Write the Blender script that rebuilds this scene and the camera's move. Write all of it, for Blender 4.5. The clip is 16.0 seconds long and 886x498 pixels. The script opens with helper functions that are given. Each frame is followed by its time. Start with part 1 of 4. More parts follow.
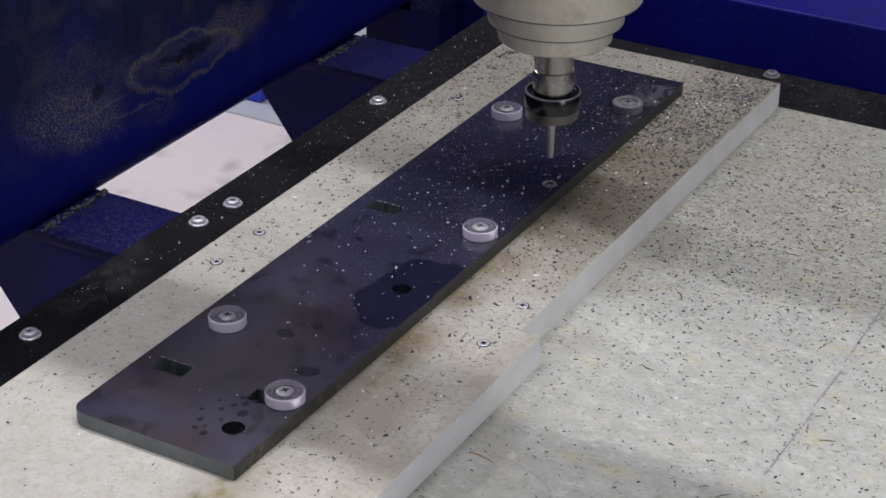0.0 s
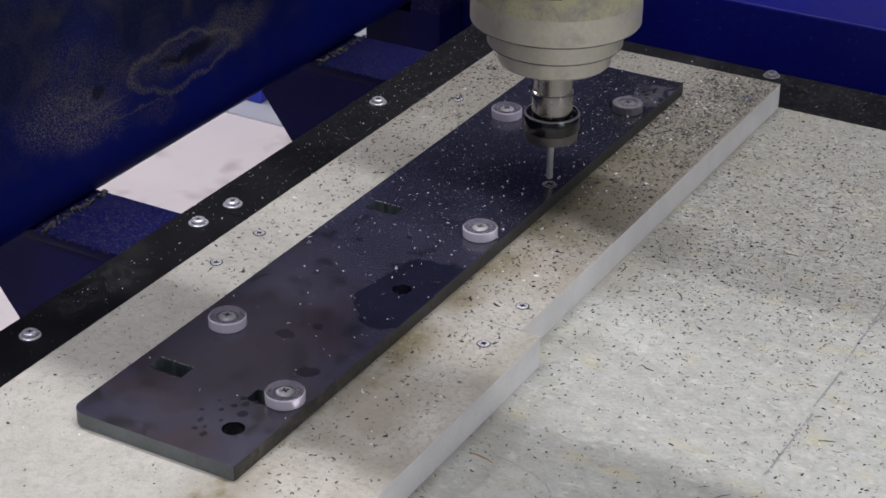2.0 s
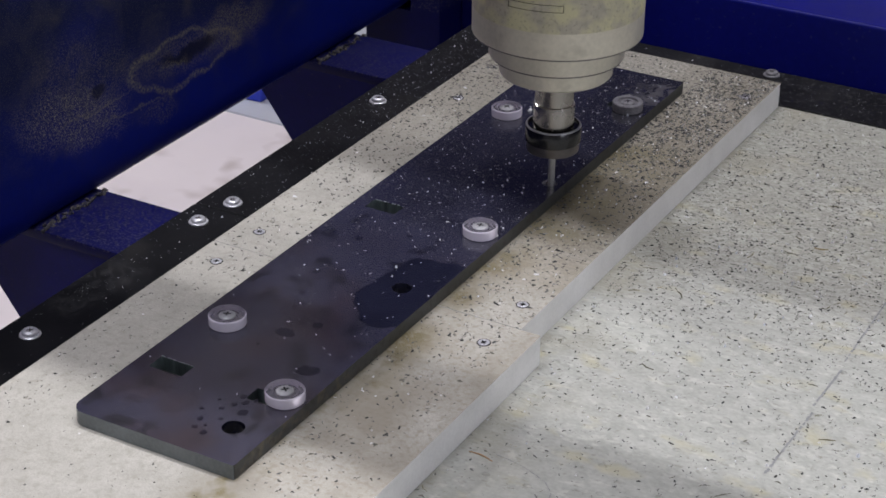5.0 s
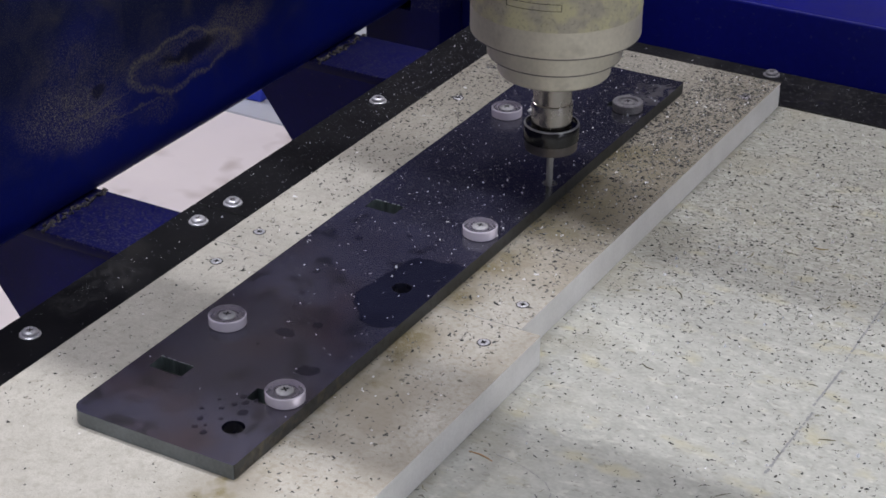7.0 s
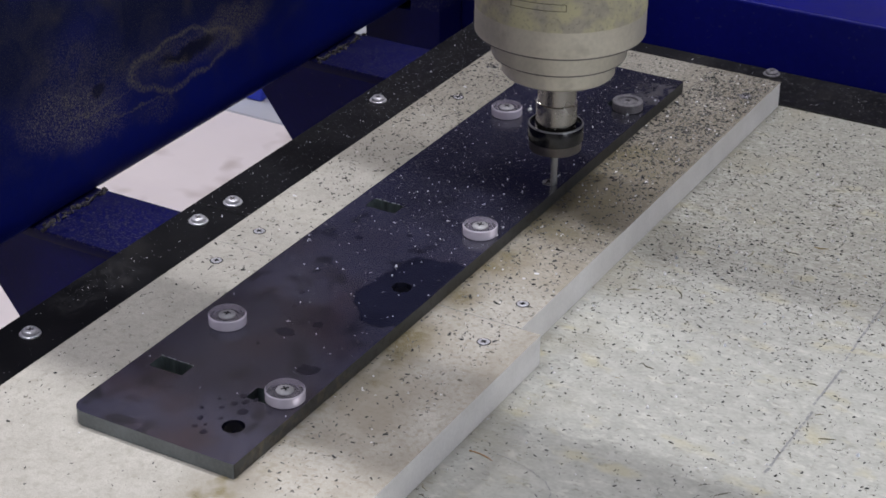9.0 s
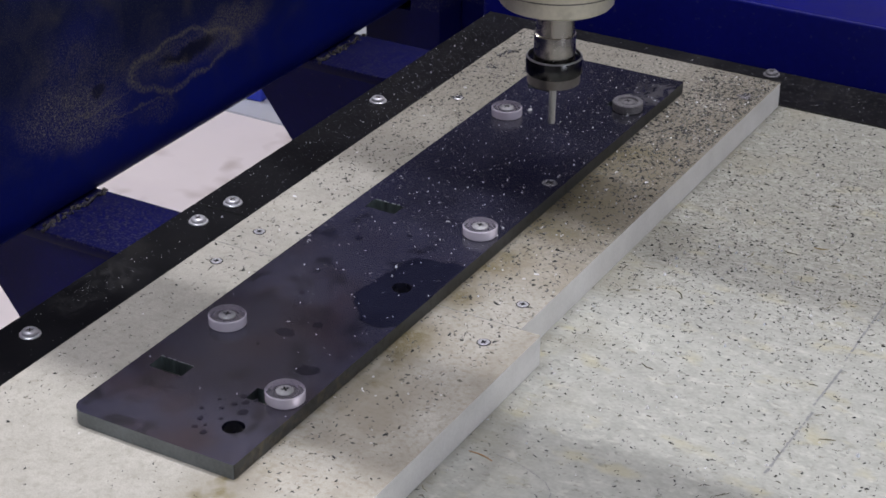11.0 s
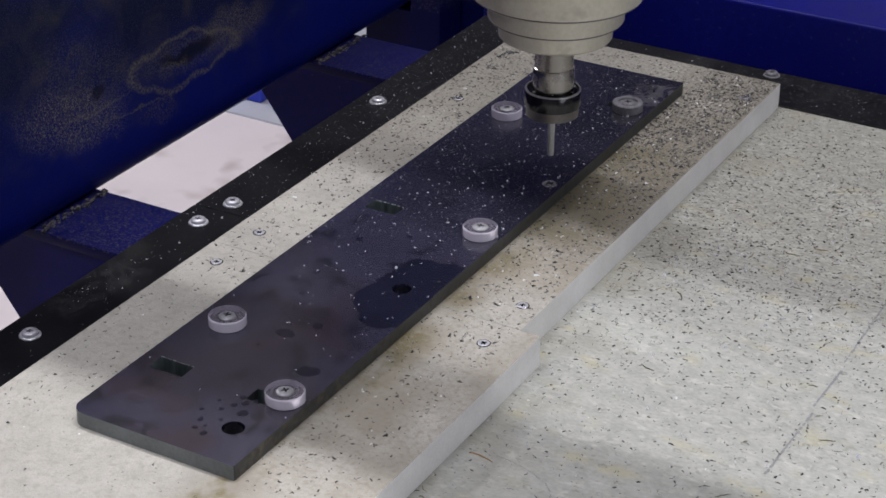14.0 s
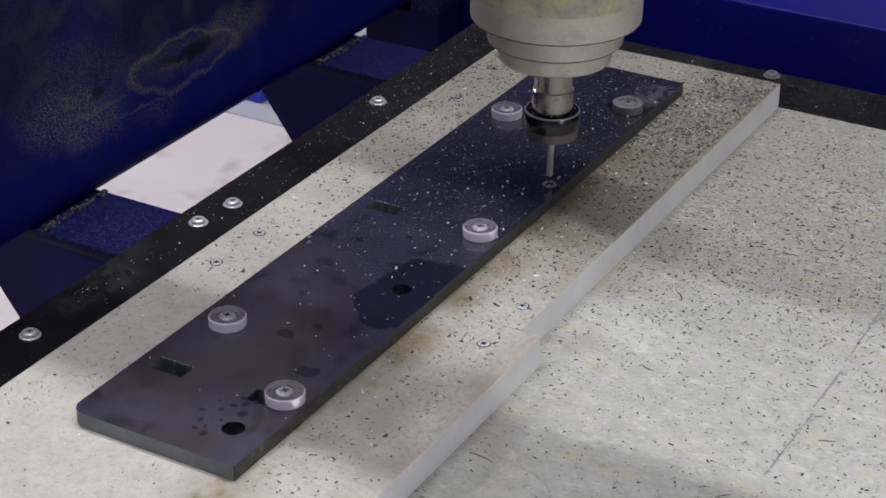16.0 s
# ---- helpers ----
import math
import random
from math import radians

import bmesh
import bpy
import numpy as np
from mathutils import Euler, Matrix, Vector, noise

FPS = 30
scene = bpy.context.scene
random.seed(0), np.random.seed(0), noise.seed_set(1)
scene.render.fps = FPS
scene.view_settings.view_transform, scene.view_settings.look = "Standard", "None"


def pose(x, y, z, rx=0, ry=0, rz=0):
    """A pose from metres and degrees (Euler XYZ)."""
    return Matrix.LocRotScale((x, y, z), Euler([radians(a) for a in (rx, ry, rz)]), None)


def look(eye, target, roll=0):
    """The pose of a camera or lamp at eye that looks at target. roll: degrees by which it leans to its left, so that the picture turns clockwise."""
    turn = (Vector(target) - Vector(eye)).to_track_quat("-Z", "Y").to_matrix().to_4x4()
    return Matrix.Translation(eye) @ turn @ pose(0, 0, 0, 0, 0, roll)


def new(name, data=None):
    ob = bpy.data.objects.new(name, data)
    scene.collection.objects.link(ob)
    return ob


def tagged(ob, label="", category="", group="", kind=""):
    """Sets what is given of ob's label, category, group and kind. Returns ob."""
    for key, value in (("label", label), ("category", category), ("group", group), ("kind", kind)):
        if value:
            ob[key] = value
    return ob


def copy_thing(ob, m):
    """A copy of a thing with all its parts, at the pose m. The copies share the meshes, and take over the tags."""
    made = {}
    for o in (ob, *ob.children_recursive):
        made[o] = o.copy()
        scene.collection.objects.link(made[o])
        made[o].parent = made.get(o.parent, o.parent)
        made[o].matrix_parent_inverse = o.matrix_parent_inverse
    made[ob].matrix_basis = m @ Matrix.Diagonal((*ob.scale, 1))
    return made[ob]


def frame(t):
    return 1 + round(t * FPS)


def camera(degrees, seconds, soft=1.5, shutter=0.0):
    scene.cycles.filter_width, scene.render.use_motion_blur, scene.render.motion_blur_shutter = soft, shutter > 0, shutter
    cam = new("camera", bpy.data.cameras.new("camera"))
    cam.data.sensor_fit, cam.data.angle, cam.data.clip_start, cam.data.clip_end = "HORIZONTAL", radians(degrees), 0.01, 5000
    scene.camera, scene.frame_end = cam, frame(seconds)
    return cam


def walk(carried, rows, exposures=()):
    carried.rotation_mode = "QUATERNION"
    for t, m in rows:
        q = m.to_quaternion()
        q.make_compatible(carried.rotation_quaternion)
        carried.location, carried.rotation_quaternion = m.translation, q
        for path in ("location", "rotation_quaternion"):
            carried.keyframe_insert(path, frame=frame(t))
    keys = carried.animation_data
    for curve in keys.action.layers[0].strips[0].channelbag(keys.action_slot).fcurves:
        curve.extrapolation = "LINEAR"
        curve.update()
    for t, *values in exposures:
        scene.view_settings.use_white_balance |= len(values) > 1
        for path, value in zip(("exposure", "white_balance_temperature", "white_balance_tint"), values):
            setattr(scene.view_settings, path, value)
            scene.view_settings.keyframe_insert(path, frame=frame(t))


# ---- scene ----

# ---------------------------------------------------------------- camera
cam = camera(26.46, 16.0, soft=1.7)
EYE = (0.54048, -0.59091, 0.51461)
# the tripod trembles: small lifts of the aim, in steps of 0.372 mm
SHAKE = [(0, 1.5), (1.5, 1.5), (2, 2.4), (3, 2.5), (3.5, 1.5), (4, 0.1), (5.2, 0.4), (6.5, 0.7), (7, 0.25), (7.5, 0), (8, -1.1),
         (9, -1.0), (10.2, -0.5), (11.5, 0), (12.5, 0), (13, 0.26), (13.5, 1.0), (14, 1.5), (14.5, 1.5), (15, 2.05), (16, 2.15)]
walk(cam, [(t, look(EYE, (0.06864, 0.25187, 0.000372 * s), 0.65)) for t, s in SHAKE])

# ---------------------------------------------------------------- world, lamps, exposure
scene.view_settings.exposure = -0.07
world = bpy.data.worlds.new("workshop_air")
scene.world = world
world.use_nodes = True
world.node_tree.nodes["Background"].inputs[0].default_value = (0.8, 0.85, 1.0, 1)
world.node_tree.nodes["Background"].inputs[1].default_value = 0.03


def lamp(x, y, z, sx, sy, watts, colour, target):
    data = bpy.data.lights.new("tube_light", "AREA")
    data.shape, data.size, data.size_y, data.energy, data.color = "RECTANGLE", sx, sy, watts, colour
    ob = new("tube_light", data)
    ob.matrix_world = look((x, y, z), target)
    return ob


lamp(0.10, 0.513, 2.40, 2.0, 0.08, 49, (0.965, 0.952, 0.99), (0.10, 0.20, 0))
lamp(-0.15, -0.675, 2.40, 1.8, 0.08, 34, (0.93, 0.935, 1.0), (-0.15, 0.39, 0))
# unseen lamp added over the aisle, only to brighten the floor
lamp(-2.8, 1.6, 2.10, 1.2, 0.20, 44, (1.0, 0.97, 1.0), (-1.3, 1.7, -0.85))
# soft unseen fill from the east, added to brighten the faces turned there
lamp(4.40, -0.8, 0.95, 2.6, 1.3, 57, (0.88, 0.92, 1.0), (0.1, 0.2, 0.2))


# ---------------------------------------------------------------- materials
def material(name, dark, light, scale=40.0, rough=0.6, metal=0.0, bump=0.0, stretch=(1, 1, 1), fine=6.0, spec=0.5, lo=0.35, hi=0.65,
             coat=0.0, var=0.1):
    """Two-scale noise colour with bump; coordinates are the object's own metres."""
    m = bpy.data.materials.new(name)
    m.use_nodes = True
    nt = m.node_tree
    n, l = nt.nodes, nt.links
    b = n["Principled BSDF"]
    tc = n.new("ShaderNodeTexCoord")
    mp = n.new("ShaderNodeMapping")
    mp.inputs["Scale"].default_value = stretch
    l.new(tc.outputs["Object"], mp.inputs["Vector"])
    a = n.new("ShaderNodeTexNoise")
    a.inputs["Scale"].default_value, a.inputs["Detail"].default_value = scale, 5
    l.new(mp.outputs[0], a.inputs["Vector"])
    f = n.new("ShaderNodeTexNoise")
    f.inputs["Scale"].default_value, f.inputs["Detail"].default_value = scale * fine, 3
    l.new(mp.outputs[0], f.inputs["Vector"])
    add = n.new("ShaderNodeMix")
    add.data_type = "FLOAT"
    add.inputs[0].default_value = 0.4
    l.new(a.outputs["Fac"], add.inputs[2])
    l.new(f.outputs["Fac"], add.inputs[3])
    r = n.new("ShaderNodeValToRGB")
    r.color_ramp.elements[0].position, r.color_ramp.elements[1].position = lo, hi
    r.color_ramp.elements[0].color, r.color_ramp.elements[1].color = (*dark, 1), (*light, 1)
    l.new(add.outputs[0], r.inputs[0])
    l.new(r.outputs[0], b.inputs["Base Color"])
    mr = n.new("ShaderNodeMapRange")
    mr.inputs["To Min"].default_value, mr.inputs["To Max"].default_value = max(0.02, rough - var), min(1, rough + var)
    l.new(f.outputs["Fac"], mr.inputs["Value"])
    l.new(mr.outputs[0], b.inputs["Roughness"])
    b.inputs["Metallic"].default_value = metal
    b.inputs["Specular IOR Level"].default_value = spec
    b.inputs["Coat Weight"].default_value = coat
    if bump:
        bp = n.new("ShaderNodeBump")
        bp.inputs["Strength"].default_value, bp.inputs["Distance"].default_value = bump, 0.0006
        l.new(add.outputs[0], bp.inputs["Height"])
        l.new(bp.outputs[0], b.inputs["Normal"])
    return m


def over(m, colour, scale, lo, hi, stretch=(1, 1, 1), detail=4.0, rough=None, box=None, soft=0.05, distort=0.0, amount=1.0, contour=0.0):
    """Lays a second colour over a material where a noise is high (stains, dust, painted shade); box = (x0, x1, y0, y1,
    z0, z1) bounds it in object metres.
    """
    nt = m.node_tree
    n, l = nt.nodes, nt.links
    b = n["Principled BSDF"]
    tc = n.new("ShaderNodeTexCoord")
    mp = n.new("ShaderNodeMapping")
    mp.inputs["Scale"].default_value = stretch
    l.new(tc.outputs["Object"], mp.inputs["Vector"])
    t = n.new("ShaderNodeTexNoise")
    t.inputs["Scale"].default_value, t.inputs["Detail"].default_value, t.inputs["Distortion"].default_value = scale, detail, distort
    l.new(mp.outputs[0], t.inputs["Vector"])
    r = n.new("ShaderNodeMapRange")
    r.inputs["From Min"].default_value, r.inputs["From Max"].default_value = lo, hi
    r.inputs["To Max"].default_value = amount
    source = t.outputs["Fac"]
    if contour:
        cmp = n.new("ShaderNodeMath")
        cmp.operation = "SUBTRACT"
        cmp.inputs[1].default_value = contour
        l.new(source, cmp.inputs[0])
        ab = n.new("ShaderNodeMath")
        ab.operation = "ABSOLUTE"
        l.new(cmp.outputs[0], ab.inputs[0])
        source = ab.outputs[0]
    l.new(source, r.inputs["Value"])
    fac = r.outputs[0]
    if box:
        sep = n.new("ShaderNodeSeparateXYZ")
        l.new(tc.outputs["Object"], sep.inputs[0])
        for axis in range(3):
            for edge, sign in ((box[2 * axis], 1), (box[2 * axis + 1], -1)):
                if edge is None:
                    continue
                e = n.new("ShaderNodeMapRange")
                e.interpolation_type = "SMOOTHSTEP"
                e.inputs["From Min"].default_value = edge - soft
                e.inputs["From Max"].default_value = edge + soft
                e.inputs["To Min"].default_value, e.inputs["To Max"].default_value = (0, 1) if sign > 0 else (1, 0)
                l.new(sep.outputs[axis], e.inputs["Value"])
                mul = n.new("ShaderNodeMath")
                mul.operation = "MULTIPLY"
                l.new(fac, mul.inputs[0])
                l.new(e.outputs[0], mul.inputs[1])
                fac = mul.outputs[0]
    mix = n.new("ShaderNodeMix")
    mix.data_type = "RGBA"
    l.new(fac, mix.inputs[0])
    l.new(b.inputs["Base Color"].links[0].from_socket, mix.inputs[6])
    mix.inputs[7].default_value = (*colour, 1)
    l.new(mix.outputs[2], b.inputs["Base Color"])
    if rough is not None:
        mr = n.new("ShaderNodeMix")
        mr.data_type = "FLOAT"
        l.new(fac, mr.inputs[0])
        l.new(b.inputs["Roughness"].links[0].from_socket, mr.inputs[2])
        mr.inputs[3].default_value = rough
        l.new(mr.outputs[0], b.inputs["Roughness"])
    return m


def ring(m, colour, cy, cz, ry, rz, turn, width, amount, noise_scale=60.0):
    """A dusty loop on the side of a beam (object y, z): a turned ellipse with a ragged line."""
    nt = m.node_tree
    n, l = nt.nodes, nt.links
    b = n["Principled BSDF"]
    tc = n.new("ShaderNodeTexCoord")
    wob = n.new("ShaderNodeTexNoise")
    wob.inputs["Scale"].default_value, wob.inputs["Detail"].default_value = 22, 5
    l.new(tc.outputs["Object"], wob.inputs["Vector"])
    push = n.new("ShaderNodeVectorMath")
    push.operation = "MULTIPLY_ADD"
    push.inputs[1].default_value = (0.03, 0.03, 0.03)
    l.new(wob.outputs["Color"], push.inputs[0])
    l.new(tc.outputs["Object"], push.inputs[2])
    mp = n.new("ShaderNodeMapping")
    mp.vector_type = "TEXTURE"
    mp.inputs["Location"].default_value = (0, cy + 0.015, cz + 0.015)
    mp.inputs["Rotation"].default_value = (turn, 0, 0)
    mp.inputs["Scale"].default_value = (1000, ry, rz)
    l.new(push.outputs[0], mp.inputs["Vector"])
    ln = n.new("ShaderNodeVectorMath")
    ln.operation = "LENGTH"
    l.new(mp.outputs[0], ln.inputs[0])
    sub = n.new("ShaderNodeMath")
    sub.operation = "SUBTRACT"
    sub.inputs[1].default_value = 1.0
    l.new(ln.outputs["Value"], sub.inputs[0])
    ab = n.new("ShaderNodeMath")
    ab.operation = "ABSOLUTE"
    l.new(sub.outputs[0], ab.inputs[0])
    r = n.new("ShaderNodeMapRange")
    r.inputs["From Min"].default_value, r.inputs["From Max"].default_value, r.inputs["To Max"].default_value = width, 0.0, amount
    l.new(ab.outputs[0], r.inputs["Value"])
    grain = n.new("ShaderNodeTexNoise")
    grain.inputs["Scale"].default_value, grain.inputs["Detail"].default_value = noise_scale, 8
    l.new(tc.outputs["Object"], grain.inputs["Vector"])
    gr = n.new("ShaderNodeMapRange")
    gr.inputs["From Min"].default_value, gr.inputs["From Max"].default_value = 0.36, 0.62
    l.new(grain.outputs["Fac"], gr.inputs["Value"])
    mul = n.new("ShaderNodeMath")
    mul.operation = "MULTIPLY"
    l.new(r.outputs[0], mul.inputs[0])
    l.new(gr.outputs[0], mul.inputs[1])
    mix = n.new("ShaderNodeMix")
    mix.data_type = "RGBA"
    l.new(mul.outputs[0], mix.inputs[0])
    l.new(b.inputs["Base Color"].links[0].from_socket, mix.inputs[6])
    mix.inputs[7].default_value = (*colour, 1)
    l.new(mix.outputs[2], b.inputs["Base Color"])


def dust_patch(m, colour, cy, cz, ry, rz, turn, amount, scale, lo, hi):
    """A speckled patch with a ragged outline on the side of a beam (object y, z)."""
    nt = m.node_tree
    n, l = nt.nodes, nt.links
    b = n["Principled BSDF"]
    tc = n.new("ShaderNodeTexCoord")
    wob = n.new("ShaderNodeTexNoise")
    wob.inputs["Scale"].default_value, wob.inputs["Detail"].default_value = 60, 6
    l.new(tc.outputs["Object"], wob.inputs["Vector"])
    push = n.new("ShaderNodeVectorMath")
    push.operation = "MULTIPLY_ADD"
    push.inputs[1].default_value = (0.02, 0.02, 0.02)
    l.new(wob.outputs["Color"], push.inputs[0])
    l.new(tc.outputs["Object"], push.inputs[2])
    mp = n.new("ShaderNodeMapping")
    mp.vector_type = "TEXTURE"
    mp.inputs["Location"].default_value = (0, cy + 0.010, cz + 0.010)
    mp.inputs["Rotation"].default_value = (turn, 0, 0)
    mp.inputs["Scale"].default_value = (1000, ry, rz)
    l.new(push.outputs[0], mp.inputs["Vector"])
    ln = n.new("ShaderNodeVectorMath")
    ln.operation = "LENGTH"
    l.new(mp.outputs[0], ln.inputs[0])
    r = n.new("ShaderNodeMapRange")
    r.interpolation_type = "SMOOTHSTEP"
    r.inputs["From Min"].default_value, r.inputs["From Max"].default_value, r.inputs["To Max"].default_value = 1.15, 0.45, amount
    l.new(ln.outputs["Value"], r.inputs["Value"])
    grain = n.new("ShaderNodeTexNoise")
    grain.inputs["Scale"].default_value, grain.inputs["Detail"].default_value = scale, 5
    l.new(tc.outputs["Object"], grain.inputs["Vector"])
    gr = n.new("ShaderNodeMapRange")
    gr.inputs["From Min"].default_value, gr.inputs["From Max"].default_value = lo, hi
    l.new(grain.outputs["Fac"], gr.inputs["Value"])
    mul = n.new("ShaderNodeMath")
    mul.operation = "MULTIPLY"
    l.new(r.outputs[0], mul.inputs[0])
    l.new(gr.outputs[0], mul.inputs[1])
    mix = n.new("ShaderNodeMix")
    mix.data_type = "RGBA"
    l.new(mul.outputs[0], mix.inputs[0])
    l.new(b.inputs["Base Color"].links[0].from_socket, mix.inputs[6])
    mix.inputs[7].default_value = (*colour, 1)
    l.new(mix.outputs[2], b.inputs["Base Color"])


def flake(name, stops, rough=0.5, metal=0.0):
    """Chips: each island takes its own colour."""
    m = bpy.data.materials.new(name)
    m.use_nodes = True
    n, l = m.node_tree.nodes, m.node_tree.links
    b = n["Principled BSDF"]
    g = n.new("ShaderNodeNewGeometry")
    r = n.new("ShaderNodeValToRGB")
    r.color_ramp.interpolation = "CONSTANT"
    while len(r.color_ramp.elements) < len(stops):
        r.color_ramp.elements.new(0.5)
    for e, (pos, c) in zip(r.color_ramp.elements, stops):
        e.position, e.color = pos, (*c, 1)
    l.new(g.outputs["Random Per Island"], r.inputs[0])
    l.new(r.outputs[0], b.inputs["Base Color"])
    b.inputs["Roughness"].default_value, b.inputs["Metallic"].default_value = rough, metal
    return m


MDF = material("fibreboard", (0.42, 0.402, 0.360), (0.53, 0.512, 0.465), 60, 0.85, bump=0.25, fine=9)
over(MDF, (0.20, 0.155, 0.09), 330, 0.50, 0.66, detail=6, amount=0.40, box=(0.095, None, 0.0, None, None, None), soft=0.015)
over(MDF, (0.26, 0.226, 0.172), 18, 0.36, 0.60, box=(0.085, None, -0.1, 0.56, None, None), soft=0.02, amount=0.75)
over(MDF, (0.13, 0.10, 0.03), 30, 0.36, 0.60, box=(0.085, 0.116, 0.10, 0.44, None, None), soft=0.012, amount=0.85)
over(MDF, (0.17, 0.14, 0.05), 60, 0.50, 0.62, box=(0.085, 0.106, -0.03, 0.12, None, None), soft=0.010, amount=0.8)
over(MDF, (0.075, 0.067, 0.050), 430, 0.36, 0.60, detail=5, amount=0.85, box=(0.05, None, 0.29, None, None, None), soft=0.10)
over(MDF, (0.10, 0.092, 0.075), 480, 0.37, 0.62, detail=5, amount=0.72, box=(None, 0.05, 0.42, None, None, None), soft=0.10)
over(MDF, (0.30, 0.28, 0.24), 1300, 0.46, 0.68, detail=4, amount=0.5)
over(MDF, (0.33, 0.307, 0.262), 210, 0.50, 0.68, detail=6, amount=0.5)
over(MDF, (0.24, 0.22, 0.18), 520, 0.60, 0.72, detail=5, amount=0.35)
over(MDF, (0.135, 0.115, 0.050), 42, 0.30, 0.56, detail=6, box=(0.085, 0.142, 0.30, 0.44, None, None), soft=0.02, amount=0.85)
# far end toned darker: weaker light put into the colour, with dust
over(MDF, (0.17, 0.152, 0.118), 14, 0.20, 0.48, detail=6, amount=0.62, box=(0.09, None, 0.31, None, None, None), soft=0.03)
over(MDF, (0.22, 0.20, 0.165), 14, 0.25, 0.50, detail=6, amount=0.45, box=(None, 0.05, 0.36, None, None, None), soft=0.06)
MDF_EDGE = material("fibreboard_edge", (0.72, 0.715, 0.70), (0.83, 0.825, 0.81), 45, 0.8, bump=0.05, fine=12)
PLY = material("flaked_board", (0.375, 0.38, 0.348), (0.49, 0.495, 0.458), 110, 0.8, bump=0.35, stretch=(0.75, 1, 1), fine=4, lo=0.36, hi=0.64)
PLY.node_tree.nodes["Bump"].inputs["Distance"].default_value = 0.0025
pits = PLY.node_tree.nodes.new("ShaderNodeTexVoronoi")
pits.inputs["Scale"].default_value = 85
pit_depth = PLY.node_tree.nodes.new("ShaderNodeMapRange")
pit_depth.interpolation_type = "SMOOTHSTEP"
pit_depth.inputs["From Min"].default_value, pit_depth.inputs["From Max"].default_value = 0.05, 0.17
pit_bump = PLY.node_tree.nodes.new("ShaderNodeBump")
pit_bump.inputs["Strength"].default_value, pit_bump.inputs["Distance"].default_value = 1.0, 0.0010
PLY.node_tree.links.new(PLY.node_tree.nodes["Mapping"].outputs[0], pits.inputs["Vector"])
PLY.node_tree.links.new(pits.outputs["Distance"], pit_depth.inputs["Value"])
PLY.node_tree.links.new(pit_depth.outputs[0], pit_bump.inputs["Height"])
PLY.node_tree.links.new(PLY.node_tree.nodes["Bump"].outputs[0], pit_bump.inputs["Normal"])
PLY.node_tree.links.new(pit_bump.outputs[0], PLY.node_tree.nodes["Principled BSDF"].inputs["Normal"])
over(PLY, (0.50, 0.46, 0.28), 60, 0.58, 0.70, stretch=(0.6, 1, 1), amount=0.5)
over(PLY, (0.66, 0.66, 0.60), 190, 0.60, 0.68, stretch=(0.6, 1, 1), amount=0.4)
over(PLY, (0.26, 0.255, 0.22), 320, 0.61, 0.68, stretch=(0.7, 1, 1), amount=0.5)
over(PLY, (0.15, 0.14, 0.115), 520, 0.40, 0.64, stretch=(0.7, 1, 1), detail=5, amount=0.58, box=(None, None, 0.33, None, None, None), soft=0.10)
# far stretch toned down too, light falloff and dust film together
over(PLY, (0.25, 0.25, 0.215), 12, 0.25, 0.55, detail=6, amount=0.5, box=(None, None, 0.38, None, None, None), soft=0.07)
over(PLY, (0.30, 0.28, 0.21), 25, 0.44, 0.66, box=(None, 0.19, None, None, None, None), soft=0.03, amount=0.5)
BLACK = material("black_board", (0.005, 0.005, 0.006), (0.011, 0.011, 0.013), 35, 0.5, bump=0.1, fine=8, spec=0.14)
over(BLACK, (0.16, 0.16, 0.17), 420, 0.56, 0.72, detail=5, amount=0.25, rough=0.8, box=(None, None, 0.33, None, None, None), soft=0.16)
over(BLACK, (0.07, 0.065, 0.06), 18, 0.58, 0.85, amount=0.25, rough=0.8)
over(BLACK, (0.10, 0.10, 0.105), 90, 0.46, 0.70, detail=7, distort=2.0, amount=0.25, rough=0.8, box=(-0.112, -0.084, 0.105, 0.172, None, None), soft=0.006)
PLASTIC = material("slate_plastic", (0.025, 0.0245, 0.042), (0.037, 0.036, 0.060), 18, 0.24, bump=0.02, fine=30, var=0.05, spec=1.0, coat=0.5)
PLASTIC.node_tree.nodes["Principled BSDF"].inputs["Coat Roughness"].default_value = 0.16
over(PLASTIC, (0.030, 0.017, 0.018), 24, 0.46, 0.64, detail=7, amount=0.7, box=(None, None, None, 0.20, None, None), soft=0.06)
# far half darkened: dim reflections put into the colour, along with wetness
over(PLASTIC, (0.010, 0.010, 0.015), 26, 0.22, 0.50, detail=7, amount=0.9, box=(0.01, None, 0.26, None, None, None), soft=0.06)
over(PLASTIC, (0.040, 0.040, 0.062), 420, 0.55, 0.70, detail=5, amount=0.45)
over(PLASTIC, (0.007, 0.007, 0.009), 75, 0.55, 0.64, detail=6, amount=0.75, box=(None, None, None, 0.30, None, None), soft=0.05)
over(PLASTIC, (0.010, 0.009, 0.011), 170, 0.60, 0.68, detail=3, amount=0.6, box=(None, None, None, 0.20, None, None), soft=0.05)
over(PLASTIC, (0.22, 0.21, 0.20), 45, 0.44, 0.70, detail=9, distort=3.0, amount=0.42, rough=0.8, box=(0.072, 0.100, 0.488, 0.522, None, None), soft=0.008)
PLASTIC_EDGE = material("sawn_plastic_edge", (0.10, 0.113, 0.117), (0.17, 0.19, 0.197), 50, 0.5, bump=0.1, fine=10)
# right-hand edge: the darker base paints its shade, brown grime lies over it
SHADED_GRIMY_EDGE = material("shaded_grimy_edge", (0.030, 0.032, 0.032), (0.060, 0.062, 0.060), 40, 0.5, bump=0.15, fine=10)
